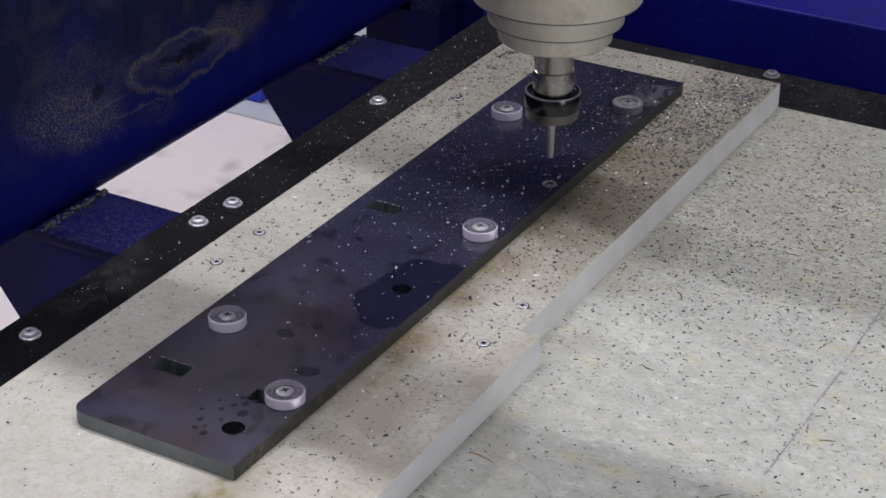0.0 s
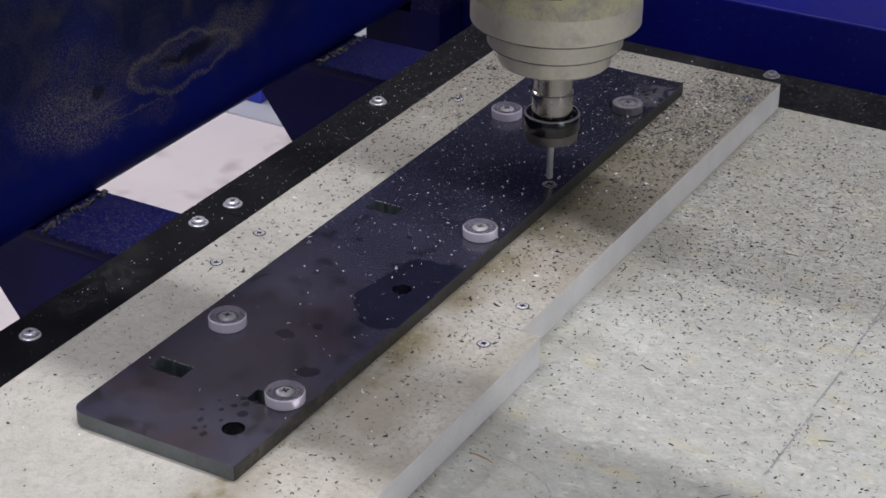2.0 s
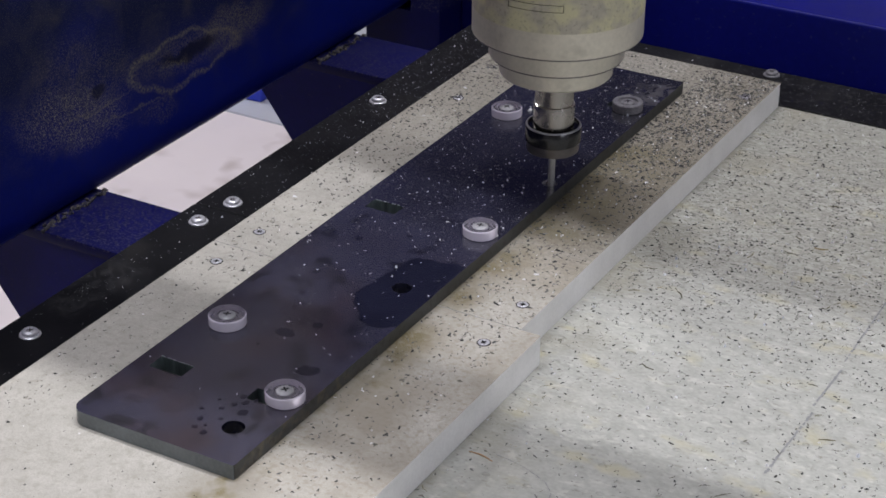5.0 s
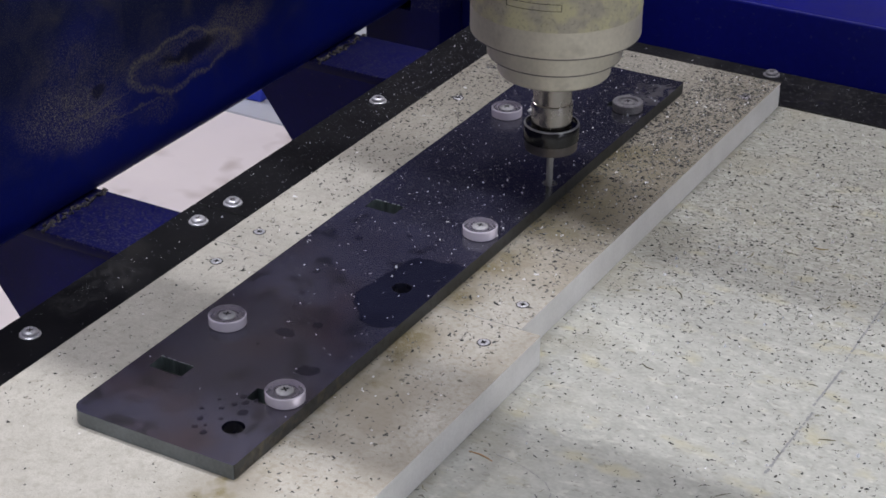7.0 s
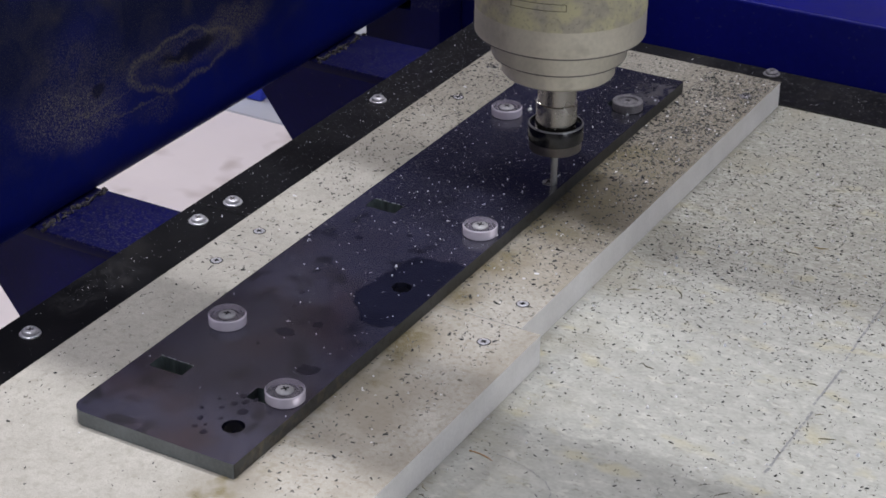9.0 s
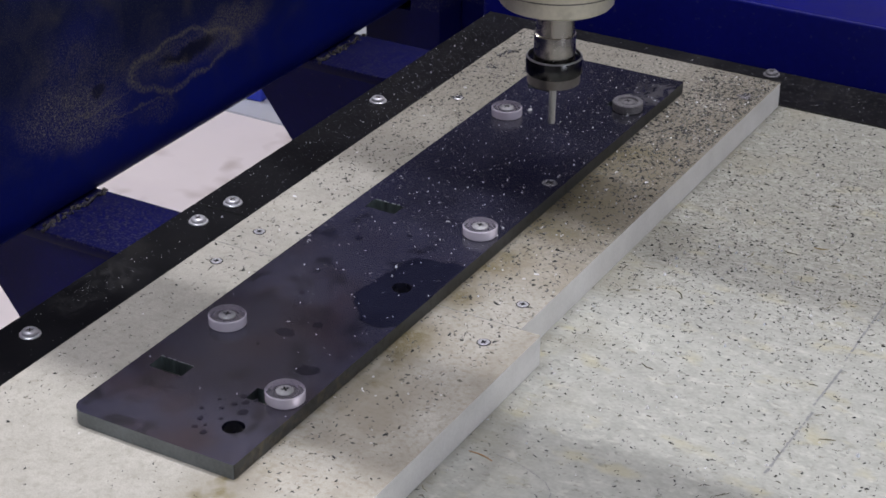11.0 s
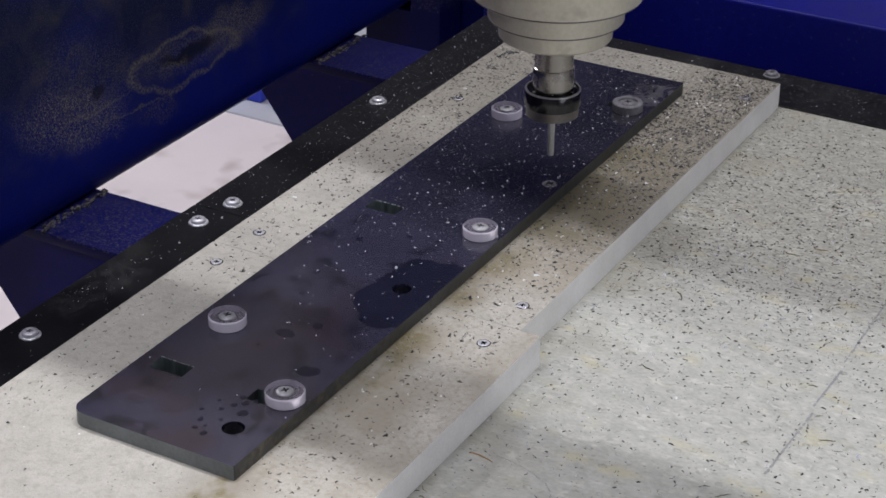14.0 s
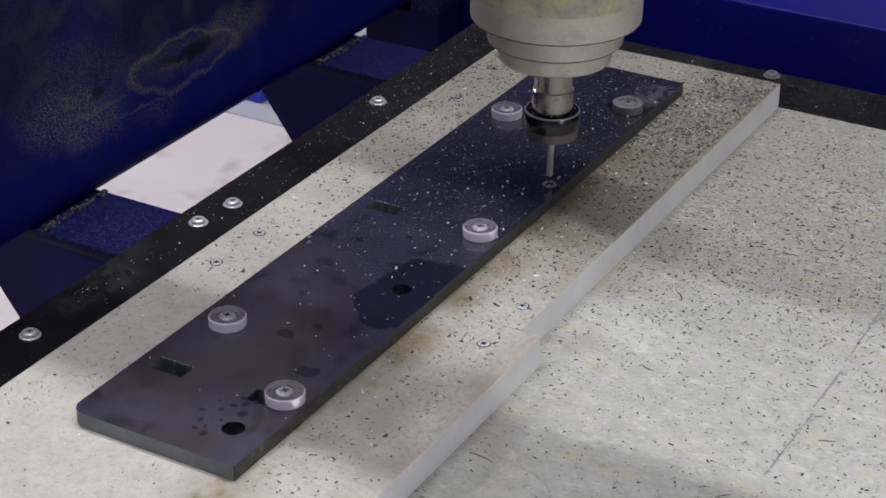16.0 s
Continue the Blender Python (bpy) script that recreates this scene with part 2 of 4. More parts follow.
over(SHADED_GRIMY_EDGE, (0.17, 0.14, 0.10), 150, 0.50, 0.68, detail=7, amount=0.6, rough=0.8, box=(None, None, None, 0.11, None, None), soft=0.03)
over(SHADED_GRIMY_EDGE, (0.015, 0.014, 0.010), 260, 0.50, 0.66, detail=5, amount=0.6)
MILLED = material("milled_plastic", (0.012, 0.018, 0.021), (0.085, 0.11, 0.115), 260, 0.4, bump=0.2, stretch=(1, 1, 0.05), fine=6)
# dark colour of the coolant, also painted as shade in drilled holes
WET_AND_SHADE = material("coolant_and_hole_shade", (0.008, 0.0085, 0.017), (0.013, 0.014, 0.027), 30, 0.14, fine=6, var=0.03)
BLUE = material("blue_paint", (0.002, 0.0035, 0.10), (0.003, 0.005, 0.14), 9, 0.45, bump=0.06, fine=20, var=0.08, spec=0.14)
# darker copy of the blue paint, with the parts' shade in its colour
SHADED_BLUE = material("shaded_blue_paint", (0.002, 0.003, 0.055), (0.004, 0.005, 0.080), 9, 0.5, bump=0.08, fine=20, var=0.08, spec=0.14)
over(SHADED_BLUE, (0.15, 0.14, 0.13), 650, 0.50, 0.70, detail=8, amount=0.40, rough=0.9, box=(None, None, None, None, -0.0365, None), soft=0.001)
over(BLUE, (0.13, 0.12, 0.10), 260, 0.64, 0.76, amount=0.2, rough=0.9)
BLUE_DUSTY = material("dusty_blue_paint", (0.0025, 0.0065, 0.110), (0.0040, 0.0100, 0.155), 7, 0.5, bump=0.08, fine=25, var=0.1, spec=0.14)
ZINC = material("dull_zinc", (0.30, 0.30, 0.32), (0.46, 0.46, 0.48), 400, 0.55, metal=0.7, fine=3, var=0.1)
BOLT = material("zinc_plate", (0.55, 0.55, 0.60), (0.74, 0.74, 0.79), 350, 0.36, metal=0.55, fine=3, var=0.1)
SHAFT = material("turned_steel", (0.34, 0.322, 0.304), (0.37, 0.35, 0.33), 20, 0.27, metal=1.0, fine=5, var=0.02)
NUT = material("blackened_steel", (0.035, 0.035, 0.037), (0.06, 0.06, 0.062), 80, 0.18, metal=0.85, fine=5, var=0.06)
NUT_LOW = material("dull_nut_steel", (0.135, 0.125, 0.122), (0.18, 0.168, 0.163), 80, 0.34, metal=0.8, fine=5)
CARBIDE = material("carbide", (0.42, 0.42, 0.42), (0.56, 0.56, 0.55), 900, 0.38, metal=0.45, stretch=(1, 1, 0.3), fine=2)
CAST = material("dusty_spindle_steel", (0.40, 0.37, 0.30), (0.56, 0.52, 0.42), 30, 0.6, metal=0.15, bump=0.12, fine=8)
over(CAST, (0.70, 0.67, 0.42), 70, 0.42, 0.60, detail=10, amount=0.8, rough=0.9)
over(CAST, (0.24, 0.22, 0.19), 500, 0.56, 0.70, detail=4, amount=0.5, rough=0.8)
CLEAN = material("spindle_nose_steel", (0.58, 0.545, 0.455), (0.72, 0.675, 0.565), 40, 0.38, metal=0.35, fine=10, bump=0.03)
over(CLEAN, (0.30, 0.27, 0.21), 60, 0.58, 0.75, amount=0.5)
ACRYLIC = material("frosted_acrylic", (0.84, 0.79, 0.91), (0.90, 0.85, 0.96), 60, 0.25, fine=4, var=0.02)
ACRYLIC.node_tree.nodes["Principled BSDF"].inputs["Transmission Weight"].default_value = 0.45
ACRYLIC.node_tree.nodes["Principled BSDF"].inputs["IOR"].default_value = 1.42
ACRYLIC_TOP = material("clear_acrylic", (0.74, 0.70, 0.80), (0.82, 0.78, 0.88), 60, 0.14, fine=4, var=0.03)
ACRYLIC_TOP.node_tree.nodes["Principled BSDF"].inputs["Transmission Weight"].default_value = 0.9
ACRYLIC_TOP.node_tree.nodes["Principled BSDF"].inputs["IOR"].default_value = 1.45
DUST = material("tan_dust", (0.008, 0.009, 0.04), (0.10, 0.09, 0.075), 160, 0.95, bump=0.6, fine=4)
DUSTY_ACRYLIC = material("dusty_acrylic", (0.13, 0.126, 0.14), (0.32, 0.31, 0.345), 260, 0.45, bump=0.2, fine=4)
DUSTY_ACRYLIC.node_tree.nodes["Principled BSDF"].inputs["Transmission Weight"].default_value = 0.4
CONCRETE = material("pale_concrete", (0.66, 0.60, 0.62), (0.76, 0.70, 0.72), 2.0, 0.7, fine=5, bump=0.05)
over(CONCRETE, (0.36, 0.29, 0.27), 11, 0.57, 0.72, detail=2, amount=0.6)
WHITE_WALL = material("white_plaster", (0.66, 0.64, 0.65), (0.74, 0.72, 0.73), 3, 0.9, fine=10)
PLASTER = material("grey_plaster", (0.30, 0.30, 0.32), (0.36, 0.36, 0.38), 3, 0.9, fine=10)
PENCIL = material("pencil_graphite", (0.20, 0.205, 0.215), (0.33, 0.335, 0.335), 300, 0.6, fine=5)
# pale swarf colour that also paints the light inside the unfinished hole
LIT_SWARF = material("lit_swarf", (0.05, 0.05, 0.06), (0.62, 0.62, 0.66), 380, 0.4, bump=0.5, fine=3, lo=0.45, hi=0.56)
# the near-white last stops put the shavings' glints into the colour
CHIP_DARK = flake("dark_chips", [(0.0, (0.025, 0.026, 0.028)), (0.30, (0.05, 0.052, 0.055)), (0.55, (0.10, 0.10, 0.10)), (0.76, (0.19, 0.18, 0.15)), (0.93, (0.28, 0.275, 0.26)), (0.987, (0.90, 0.90, 0.94))], 0.28)
CHIP_PALE = flake("pale_chips", [(0.0, (0.11, 0.11, 0.13)), (0.30, (0.045, 0.045, 0.055)), (0.60, (0.24, 0.24, 0.27)), (0.93, (0.85, 0.85, 0.88))], 0.3)


CHIP_DIM = flake("dim_chips", [(0.0, (0.06, 0.06, 0.08)), (0.45, (0.12, 0.12, 0.15)), (0.78, (0.27, 0.27, 0.31)), (0.95, (0.82, 0.82, 0.86))], 0.3)


# ---------------------------------------------------------------- mesh helpers
def mesh_ob(name, bm, mat, smooth=None):
    me = bpy.data.meshes.new(name)
    bm.normal_update()
    bm.to_mesh(me)
    bm.free()
    for m in (mat if isinstance(mat, (list, tuple)) else [mat]):
        me.materials.append(m)
    if smooth is not None:
        for poly in me.polygons:
            poly.use_smooth = True
        me.set_sharp_from_angle(angle=radians(smooth))
    return new(name, me)


def part(name, bm, mat, parent, label="", smooth=35):
    ob = mesh_ob(name, bm, mat, smooth)
    ob.parent = parent
    if label:
        ob["label"] = label
    return ob


def box_bm(x0, x1, y0, y1, z0, z1, bevel=0.0, seg=2):
    bm = bmesh.new()
    bmesh.ops.create_cube(bm, size=1)
    for v in bm.verts:
        v.co = Vector(((x0 + x1) / 2 + v.co.x * (x1 - x0), (y0 + y1) / 2 + v.co.y * (y1 - y0), (z0 + z1) / 2 + v.co.z * (z1 - z0)))
    if bevel:
        bmesh.ops.bevel(bm, geom=bm.edges[:], offset=bevel, segments=seg, affect="EDGES", profile=0.6)
    return bm


def lathe_bm(profile, steps=64, close=True):
    """A turned solid from (radius, height) pairs, bottom to top."""
    bm = bmesh.new()
    rings = []
    for r, z in profile:
        if r < 1e-6:
            rings.append([bm.verts.new((0, 0, z))])
        else:
            rings.append([bm.verts.new((r * math.cos(2 * math.pi * i / steps), r * math.sin(2 * math.pi * i / steps), z)) for i in range(steps)])
    for a, b in zip(rings, rings[1:]):
        for i in range(steps):
            j = (i + 1) % steps
            if len(a) == 1 and len(b) == 1:
                continue
            if len(a) == 1:
                bm.faces.new((a[0], b[j], b[i]))
            elif len(b) == 1:
                bm.faces.new((a[i], a[j], b[0]))
            else:
                bm.faces.new((a[i], a[j], b[j], b[i]))
    bmesh.ops.recalc_face_normals(bm, faces=bm.faces[:])
    return bm


def circle_pts(x, y, r, n=40):
    return [(x + r * math.cos(2 * math.pi * i / n), y + r * math.sin(2 * math.pi * i / n)) for i in range(n)]


def rounded(x0, x1, y0, y1, radii, n=8):
    """Outline of a rectangle; radii for the corners (x0,y0), (x1,y0), (x1,y1), (x0,y1)."""
    pts = []
    for (cx, cy, a0), r in zip(((x0, y0, 180), (x1, y0, 270), (x1, y1, 0), (x0, y1, 90)), radii):
        ox, oy = cx + (r if cx == x0 else -r), cy + (r if cy == y0 else -r)
        for i in range(n + 1):
            a = radians(a0 + 90 * i / n)
            pts.append((ox + r * math.cos(a), oy + r * math.sin(a)))
    return pts


def slab_bm(outline, holes, z0, z1, side_index=1, inner_index=0):
    """A flat plate with openings that go through it; sides take the second material."""
    bm = bmesh.new()
    edges = []
    for loop in [outline] + holes:
        vs = [bm.verts.new((x, y, z1)) for x, y in loop]
        edges += [bm.edges.new((a, b)) for a, b in zip(vs, vs[1:] + vs[:1])]
    bmesh.ops.triangle_fill(bm, edges=edges, use_beauty=True)
    for f in bm.faces:
        if f.normal.z < 0:
            f.normal_flip()
    top = bm.faces[:]
    out = bmesh.ops.extrude_face_region(bm, geom=top)
    moved = [g for g in out["geom"] if isinstance(g, bmesh.types.BMVert)]
    for v in moved:
        v.co.z = z0
    bmesh.ops.recalc_face_normals(bm, faces=bm.faces[:])
    xs, ys = [q[0] for q in outline], [q[1] for q in outline]
    for f in bm.faces:
        if abs(f.normal.z) < 0.5:
            c = f.calc_center_median()
            rim = min(c.x - min(xs), max(xs) - c.x, c.y - min(ys), max(ys) - c.y) < 0.004
            f.material_index = side_index if rim else inner_index
    return bm


# ---------------------------------------------------------------- the room
def setting(name, bm, mat, label, category):
    return tagged(mesh_ob(name, bm, mat), label, category, kind="structure")


FLOOR_Z = -0.85
setting("floor", box_bm(-4.5, 4.5, -4.0, 5.0, FLOOR_Z - 0.1, FLOOR_Z), CONCRETE, "pale pinkish concrete workshop floor with faint scuffs", "floor")
setting("wall_north", box_bm(-4.5, 4.5, 5.0, 5.1, FLOOR_Z, 2.7), WHITE_WALL, "plain white plaster workshop wall", "wall")
setting("wall_south", box_bm(-4.5, 4.5, -4.1, -4.0, FLOOR_Z, 2.7), PLASTER, "plain grey plaster workshop wall", "wall")
setting("wall_west", box_bm(-4.6, -4.5, -4.1, 5.1, FLOOR_Z, 2.7), WHITE_WALL, "plain white plaster workshop wall", "wall")
setting("wall_east", box_bm(4.5, 4.6, -4.1, 5.1, FLOOR_Z, 2.7), PLASTER, "plain grey plaster workshop wall", "wall")
setting("ceiling", box_bm(-4.6, 4.6, -4.1, 5.1, 2.7, 2.8), WHITE_WALL, "plain white workshop ceiling", "ceiling")

# ---------------------------------------------------------------- the machine's table
P = 0.0084          # thickness of the slate plate
MDF_T = 0.018


def board(name, x0, x1, y0, y1, z0, z1, mats, label, category, bevel=0.0006):
    bm = box_bm(x0, x1, y0, y1, z0, z1, bevel, 1)
    if isinstance(mats, list):
        for f in bm.faces:
            f.material_index = 1 if abs(f.normal.z) < 0.5 else 0
    return tagged(mesh_ob(name, bm, mats), label, category)


slots = [(x, y, 0.0205, 0.0108) for x, y in ((0.0197, 0.0568), (0.0197, 0.267), (0.0197, 0.477), (0.0797, 0.0568), (0.0797, 0.477))]
drilled = [(0.0793, 0.1869, 0.0056), (0.0794, 0.0269, 0.0058), (0.0902, 0.3462, 0.0048)]


def openings(y0, y1, grow=0.0):
    loops = [circle_pts(x, y, r + grow) for x, y, r in drilled if y0 < y < y1 and (grow == 0 or r > 0.005)]
    for sx, sy, w, h in slots:
        if y0 < sy < y1:
            loops.append(rounded(sx - w / 2 - grow, sx + w / 2 + grow, sy - h / 2 - grow, sy + h / 2 + grow, (0.001,) * 4, 3))
    return loops


def spoilboard(x1, y0, y1, label):
    bm = slab_bm(rounded(-0.0520, x1, y0, y1, (0.0008,) * 4, 2), openings(y0, y1, 0.0002), -MDF_T, 0, 1, 0)
    return tagged(mesh_ob("spoilboard", bm, [MDF, MDF_EDGE]), label, "board")


spoilboard(0.1625, -0.45, 0.1929, "beige fibreboard spoilboard with oil stains and pale sawn edge")
spoilboard(0.1501, 0.1934, 0.5872, "chip-covered beige fibreboard spoilboard with a pale sawn edge")
base = board("base_board", -0.0515, 0.75, -0.6, 0.5890, -0.037, -MDF_T - 0.0002, PLY, "pale greenish-grey flaked base board strewn with chips", "board")
def stroke(name, points, w0, w1, seed, label, skip=0.04):
    """A drawn line on the base board: short overlapping flat dashes of uneven width."""
    rg = random.Random(seed)
    bm = bmesh.new()
    for (xa, ya), (xb, yb) in zip(points, points[1:]):
        n = max(2, int(math.hypot(xb - xa, yb - ya) / 0.0022))
        nx, ny = (ya - yb) / math.hypot(xb - xa, yb - ya), (xb - xa) / math.hypot(xb - xa, yb - ya)
        for k in range(n):
            if rg.random() < skip:
                continue
            wide, off = rg.uniform(w0, w1) / 2, rg.gauss(0, 0.00012)
            a, b = (k - 0.15) / n, (k + 1.15) / n
            q = [(xa + (xb - xa) * u + nx * (off + v * wide), ya + (yb - ya) * u + ny * (off + v * wide)) for u, v in ((a, -1), (b, -1), (b, 1), (a, 1))]
            bm.faces.new([bm.verts.new((x, y, -MDF_T + 0.00005 + 0.00001 * (k % 3))) for x, y in q])
    return part(name, bm, PENCIL, base, label, None)


stroke("pencil_line", [(0.3045, 0.158), (0.3062, 0.222)], 0.0008, 0.0015, 5, "thin grey pencil line", 0.06)
stroke("pencil_line", [(0.3042, 0.229), (0.3052, 0.270)], 0.0008, 0.0015, 6, "thin grey pencil line", 0.06)
stroke("pencil_line", [(0.3038, 0.280), (0.3030, 0.347), (0.3030, 0.520)], 0.0008, 0.0015, 7, "thin grey pencil line", 0.10)
stroke("scratch", [(0.183, 0.105), (0.193, 0.104), (0.204, 0.101), (0.215, 0.096), (0.221, 0.089), (0.224, 0.080)], 0.0002, 0.0005, 8, "faint curved scratch", 0.10)

# black edge boards round the table
board("edge_strip", -0.1130, -0.0535, -0.5, 0.2555, -0.034, -0.018, BLACK, "matt black edge strip with pale chips and bolts", "edge strip", 0.001)
board("edge_strip", -0.1130, -0.0535, 0.2562, 0.6480, -0.034, -0.018, BLACK, "matt black edge strip with pale chips and bolts", "edge strip", 0.001)
board("edge_strip", -0.0530, 0.80, 0.5895, 0.6478, -0.034, -0.0178, BLACK, "matt black edge strip along the back of the table", "edge strip", 0.001)


# ---------------------------------------------------------------- blue frame of the machine
def tube(name, x0, x1, y0, y1, z0, z1, r, mat, label, category="beam"):
    return tagged(mesh_ob(name, box_bm(x0, x1, y0, y1, z0, z1, r, 5), mat, 40), label, category)


# near stretch of the side beam, darker towards the top
over(BLUE_DUSTY, (0.007, 0.010, 0.022), 7, 0.26, 0.52, detail=6, amount=0.80, rough=0.95, box=(None, None, None, 0.52, 0.030, None), soft=0.045)
over(BLUE_DUSTY, (0.075, 0.070, 0.062), 26, 0.48, 0.74, detail=10, distort=1.0, amount=0.36, rough=0.95, box=(None, None, -0.35, 0.50, 0.0, None), soft=0.03)
over(BLUE_DUSTY, (0.16, 0.145, 0.11), 1300, 0.54, 0.74, detail=4, amount=0.30, rough=0.95, box=(None, None, -0.35, 0.44, 0.012, None), soft=0.03)
TAN = (0.19, 0.17, 0.12)
dust_patch(BLUE_DUSTY, (0.27, 0.245, 0.19), 0.246, 0.024, 0.060, 0.024, -0.30, 0.70, 1150, 0.48, 0.66)
dust_patch(BLUE_DUSTY, TAN, 0.260, 0.048, 0.065, 0.030, -0.35, 0.35, 800, 0.48, 0.70)
dust_patch(BLUE_DUSTY, TAN, 0.332, -0.002, 0.024, 0.008, -0.10, 0.40, 900, 0.47, 0.66)
dust_patch(BLUE_DUSTY, TAN, 0.362, 0.029, 0.056, 0.016, -0.10, 0.34, 700, 0.42, 0.64)
dust_patch(BLUE_DUSTY, TAN, 0.422, 0.030, 0.044, 0.018, -0.10, 0.50, 800, 0.40, 0.64)
dust_patch(BLUE_DUSTY, (0.005, 0.006, 0.022), 0.368, 0.0285, 0.038, 0.0065, -0.05, 0.90, 50, 0.10, 0.30)
dust_patch(BLUE_DUSTY, TAN, 0.352, 0.0260, 0.020, 0.0035, -0.05, 0.50, 800, 0.40, 0.64)
dust_patch(BLUE_DUSTY, (0.005, 0.006, 0.022), 0.269, 0.0360, 0.011, 0.0050, -0.10, 0.75, 50, 0.10, 0.30)
dust_patch(BLUE_DUSTY, TAN, 0.268, 0.0232, 0.045, 0.0014, 0.02, 0.55, 700, 0.36, 0.60)
dust_patch(BLUE_DUSTY, TAN, 0.300, 0.0085, 0.055, 0.0012, -0.12, 0.45, 700, 0.36, 0.60)
ring(BLUE_DUSTY, TAN, 0.3640, 0.0240, 0.0580, 0.0160, -0.10, 0.16, 0.75, 520)
tube("side_beam", -0.52, -0.196, -1.2, 1.9, -0.0392, 0.22, 0.022, BLUE_DUSTY, "big blue-painted steel side beam caked with tan dust")
tube("back_beam", -0.12, 0.95, 0.6490, 0.86, -0.12, 0.0305, 0.003, BLUE, "blue-painted steel beam behind the table with worn edge")


def cross_member(y0, y1):
    thing = tagged(new("cross_member"), "dusty blue-painted steel bracket under the table edge", "bracket")
    part("flange", box_bm(-0.215, -0.06, y0, y1, -0.0425, -0.035, 0.0015), SHADED_BLUE, thing, "dust-speckled top flange")
    # web with a sloping lower edge
    bm = bmesh.new()
    outline = [(-0.268, -0.043), (-0.06, -0.043), (-0.06, -0.30), (-0.080, -0.30)]
    a = [bm.verts.new((x, y0 + 0.002, z)) for x, z in outline]
    b = [bm.verts.new((x, y1 - 0.002, z)) for x, z in outline]
    bm.faces.new(a)
    bm.faces.new(b[::-1])
    for i in range(4):
        bm.faces.new((a[i], b[i], b[(i + 1) % 4], a[(i + 1) % 4]))
    bmesh.ops.recalc_face_normals(bm, faces=bm.faces[:])
    part("web", bm, BLUE, thing, "plain blue side with a sloping lower edge", None)
    # lumpy weld bead along the side beam, caked with dust
    bm = bmesh.new()
    rg = random.Random(int(y0 * 1000))
    for k in range(56):
        r = rg.uniform(0.0007, 0.0018)
        bmesh.ops.create_icosphere(bm, subdivisions=2, radius=r, matrix=Matrix.Translation((-0.1945 + rg.uniform(-0.001, 0.004), y0 + 0.066 * (k + rg.random()) / 56, -0.0345 + rg.uniform(-0.0012, 0.001))))
    for v in bm.verts:
        v.co += noise.noise_vector(v.co * 260) * 0.0016
    tagged(part("weld", bm, DUST, thing, "rough weld bead caked with tan dust", 60), kind="stuff")
    return thing


for y in (-0.119, 0.202, 0.523, 0.844):
    cross_member(y, y + 0.066)

# table frame under the boards, and the legs that carry the machine
frame_thing = tagged(new("table_frame"), "blue-painted steel frame under the table boards", "table frame")
for x0, x1, y0, y1 in ((-0.045, 0.02, -0.58, 0.58), (0.66, 0.74, -0.58, 0.58), (0.02, 0.66, -0.58, -0.50), (0.02, 0.66, 0.50, 0.58)):
    part("rail", box_bm(x0, x1, y0, y1, -0.137, -0.0372, 0.004), BLUE, frame_thing)
for x, y in ((-0.012, -0.54), (-0.012, 0.54), (0.70, -0.54), (0.70, 0.54)):
    part("leg", box_bm(x - 0.03, x + 0.03, y - 0.03, y + 0.03, FLOOR_Z, -0.137, 0.003), BLUE, frame_thing)
for y in (-1.05, 1.65):
    tube("beam_leg", -0.42, -0.30, y - 0.06, y + 0.06, FLOOR_Z, -0.0392, 0.004, BLUE, "blue-painted steel leg under the side beam", "leg")
tube("gantry_post", -0.49, -0.40, 0.154, 0.206, 0.22, 0.40, 0.003, BLUE, "short blue-painted post between side beam and gantry", "post")
tube("gantry_post", 0.86, 0.94, 0.154, 0.206, FLOOR_Z, 0.40, 0.004, BLUE, "tall blue-painted steel post under the gantry", "post")

# gantry beam that spans the machine, above the view
tube("gantry_beam", -0.50, 0.95, 0.154, 0.206, 0.40, 0.60, 0.004, BLUE, "blue-painted gantry beam across the machine")
# unseen block, added to keep the front lamp off the far end
tube("rail_cover", -0.50, 0.95, 0.192, 0.236, 0.6002, 0.70, 0.004, SHADED_BLUE, "unseen blue-painted block added on the gantry beam to shade the far end", "cover")
tube("z_carriage", 0.02, 0.16, 0.2062, 0.288, 0.43, 0.598, 0.004, SHADED_BLUE, "blue-painted steel carriage block on the gantry beam", "carriage")
leg = box_bm(-0.1955, -0.1684, 0.665, 0.76, FLOOR_Z, 0.22)
side = bpy.data.meshes.new("t")
low = box_bm(-0.2385, -0.1955, 0.665, 0.76, FLOOR_Z, -0.040)
low.to_mesh(side)
low.free()
leg.from_mesh(side)
bpy.data.meshes.remove(side)
tagged(mesh_ob("machine_leg", leg, SHADED_BLUE), "dark blue-painted steel leg standing on the floor", "leg")
# unseen column, added to darken what the plate's far half reflects
tube("column", -0.52, -0.25, 1.00, 1.75, 0.22, 1.25, 0.01, SHADED_BLUE, "unseen tall dark blue column added on the side beam to darken reflections", "column")
tube("end_panel", -0.1680, -0.1215, 0.700, 0.72, -0.60, 0.25, 0.003, SHADED_BLUE, "dark blue steel end panel behind the table corner", "panel")
tube("blue_crate", -1.52, -1.262, 1.955, 2.20, FLOOR_Z + 0.004, FLOOR_Z + 0.10, 0.006, material("crate_plastic", (0.01, 0.03, 0.42), (0.015, 0.04, 0.50), 12, 0.4), "small blue plastic crate on the floor", "crate")
# zone of the floor in a greyer tone
tagged(mesh_ob("floor_strip", box_bm(-2.6, -0.9, 1.90, 2.7, FLOOR_Z, FLOOR_Z + 0.004), material("grey_floor_tone", (0.46, 0.48, 0.54), (0.54, 0.56, 0.62), 3, 0.6)), "light grey strip on the floor", "floor marking", kind="structure")

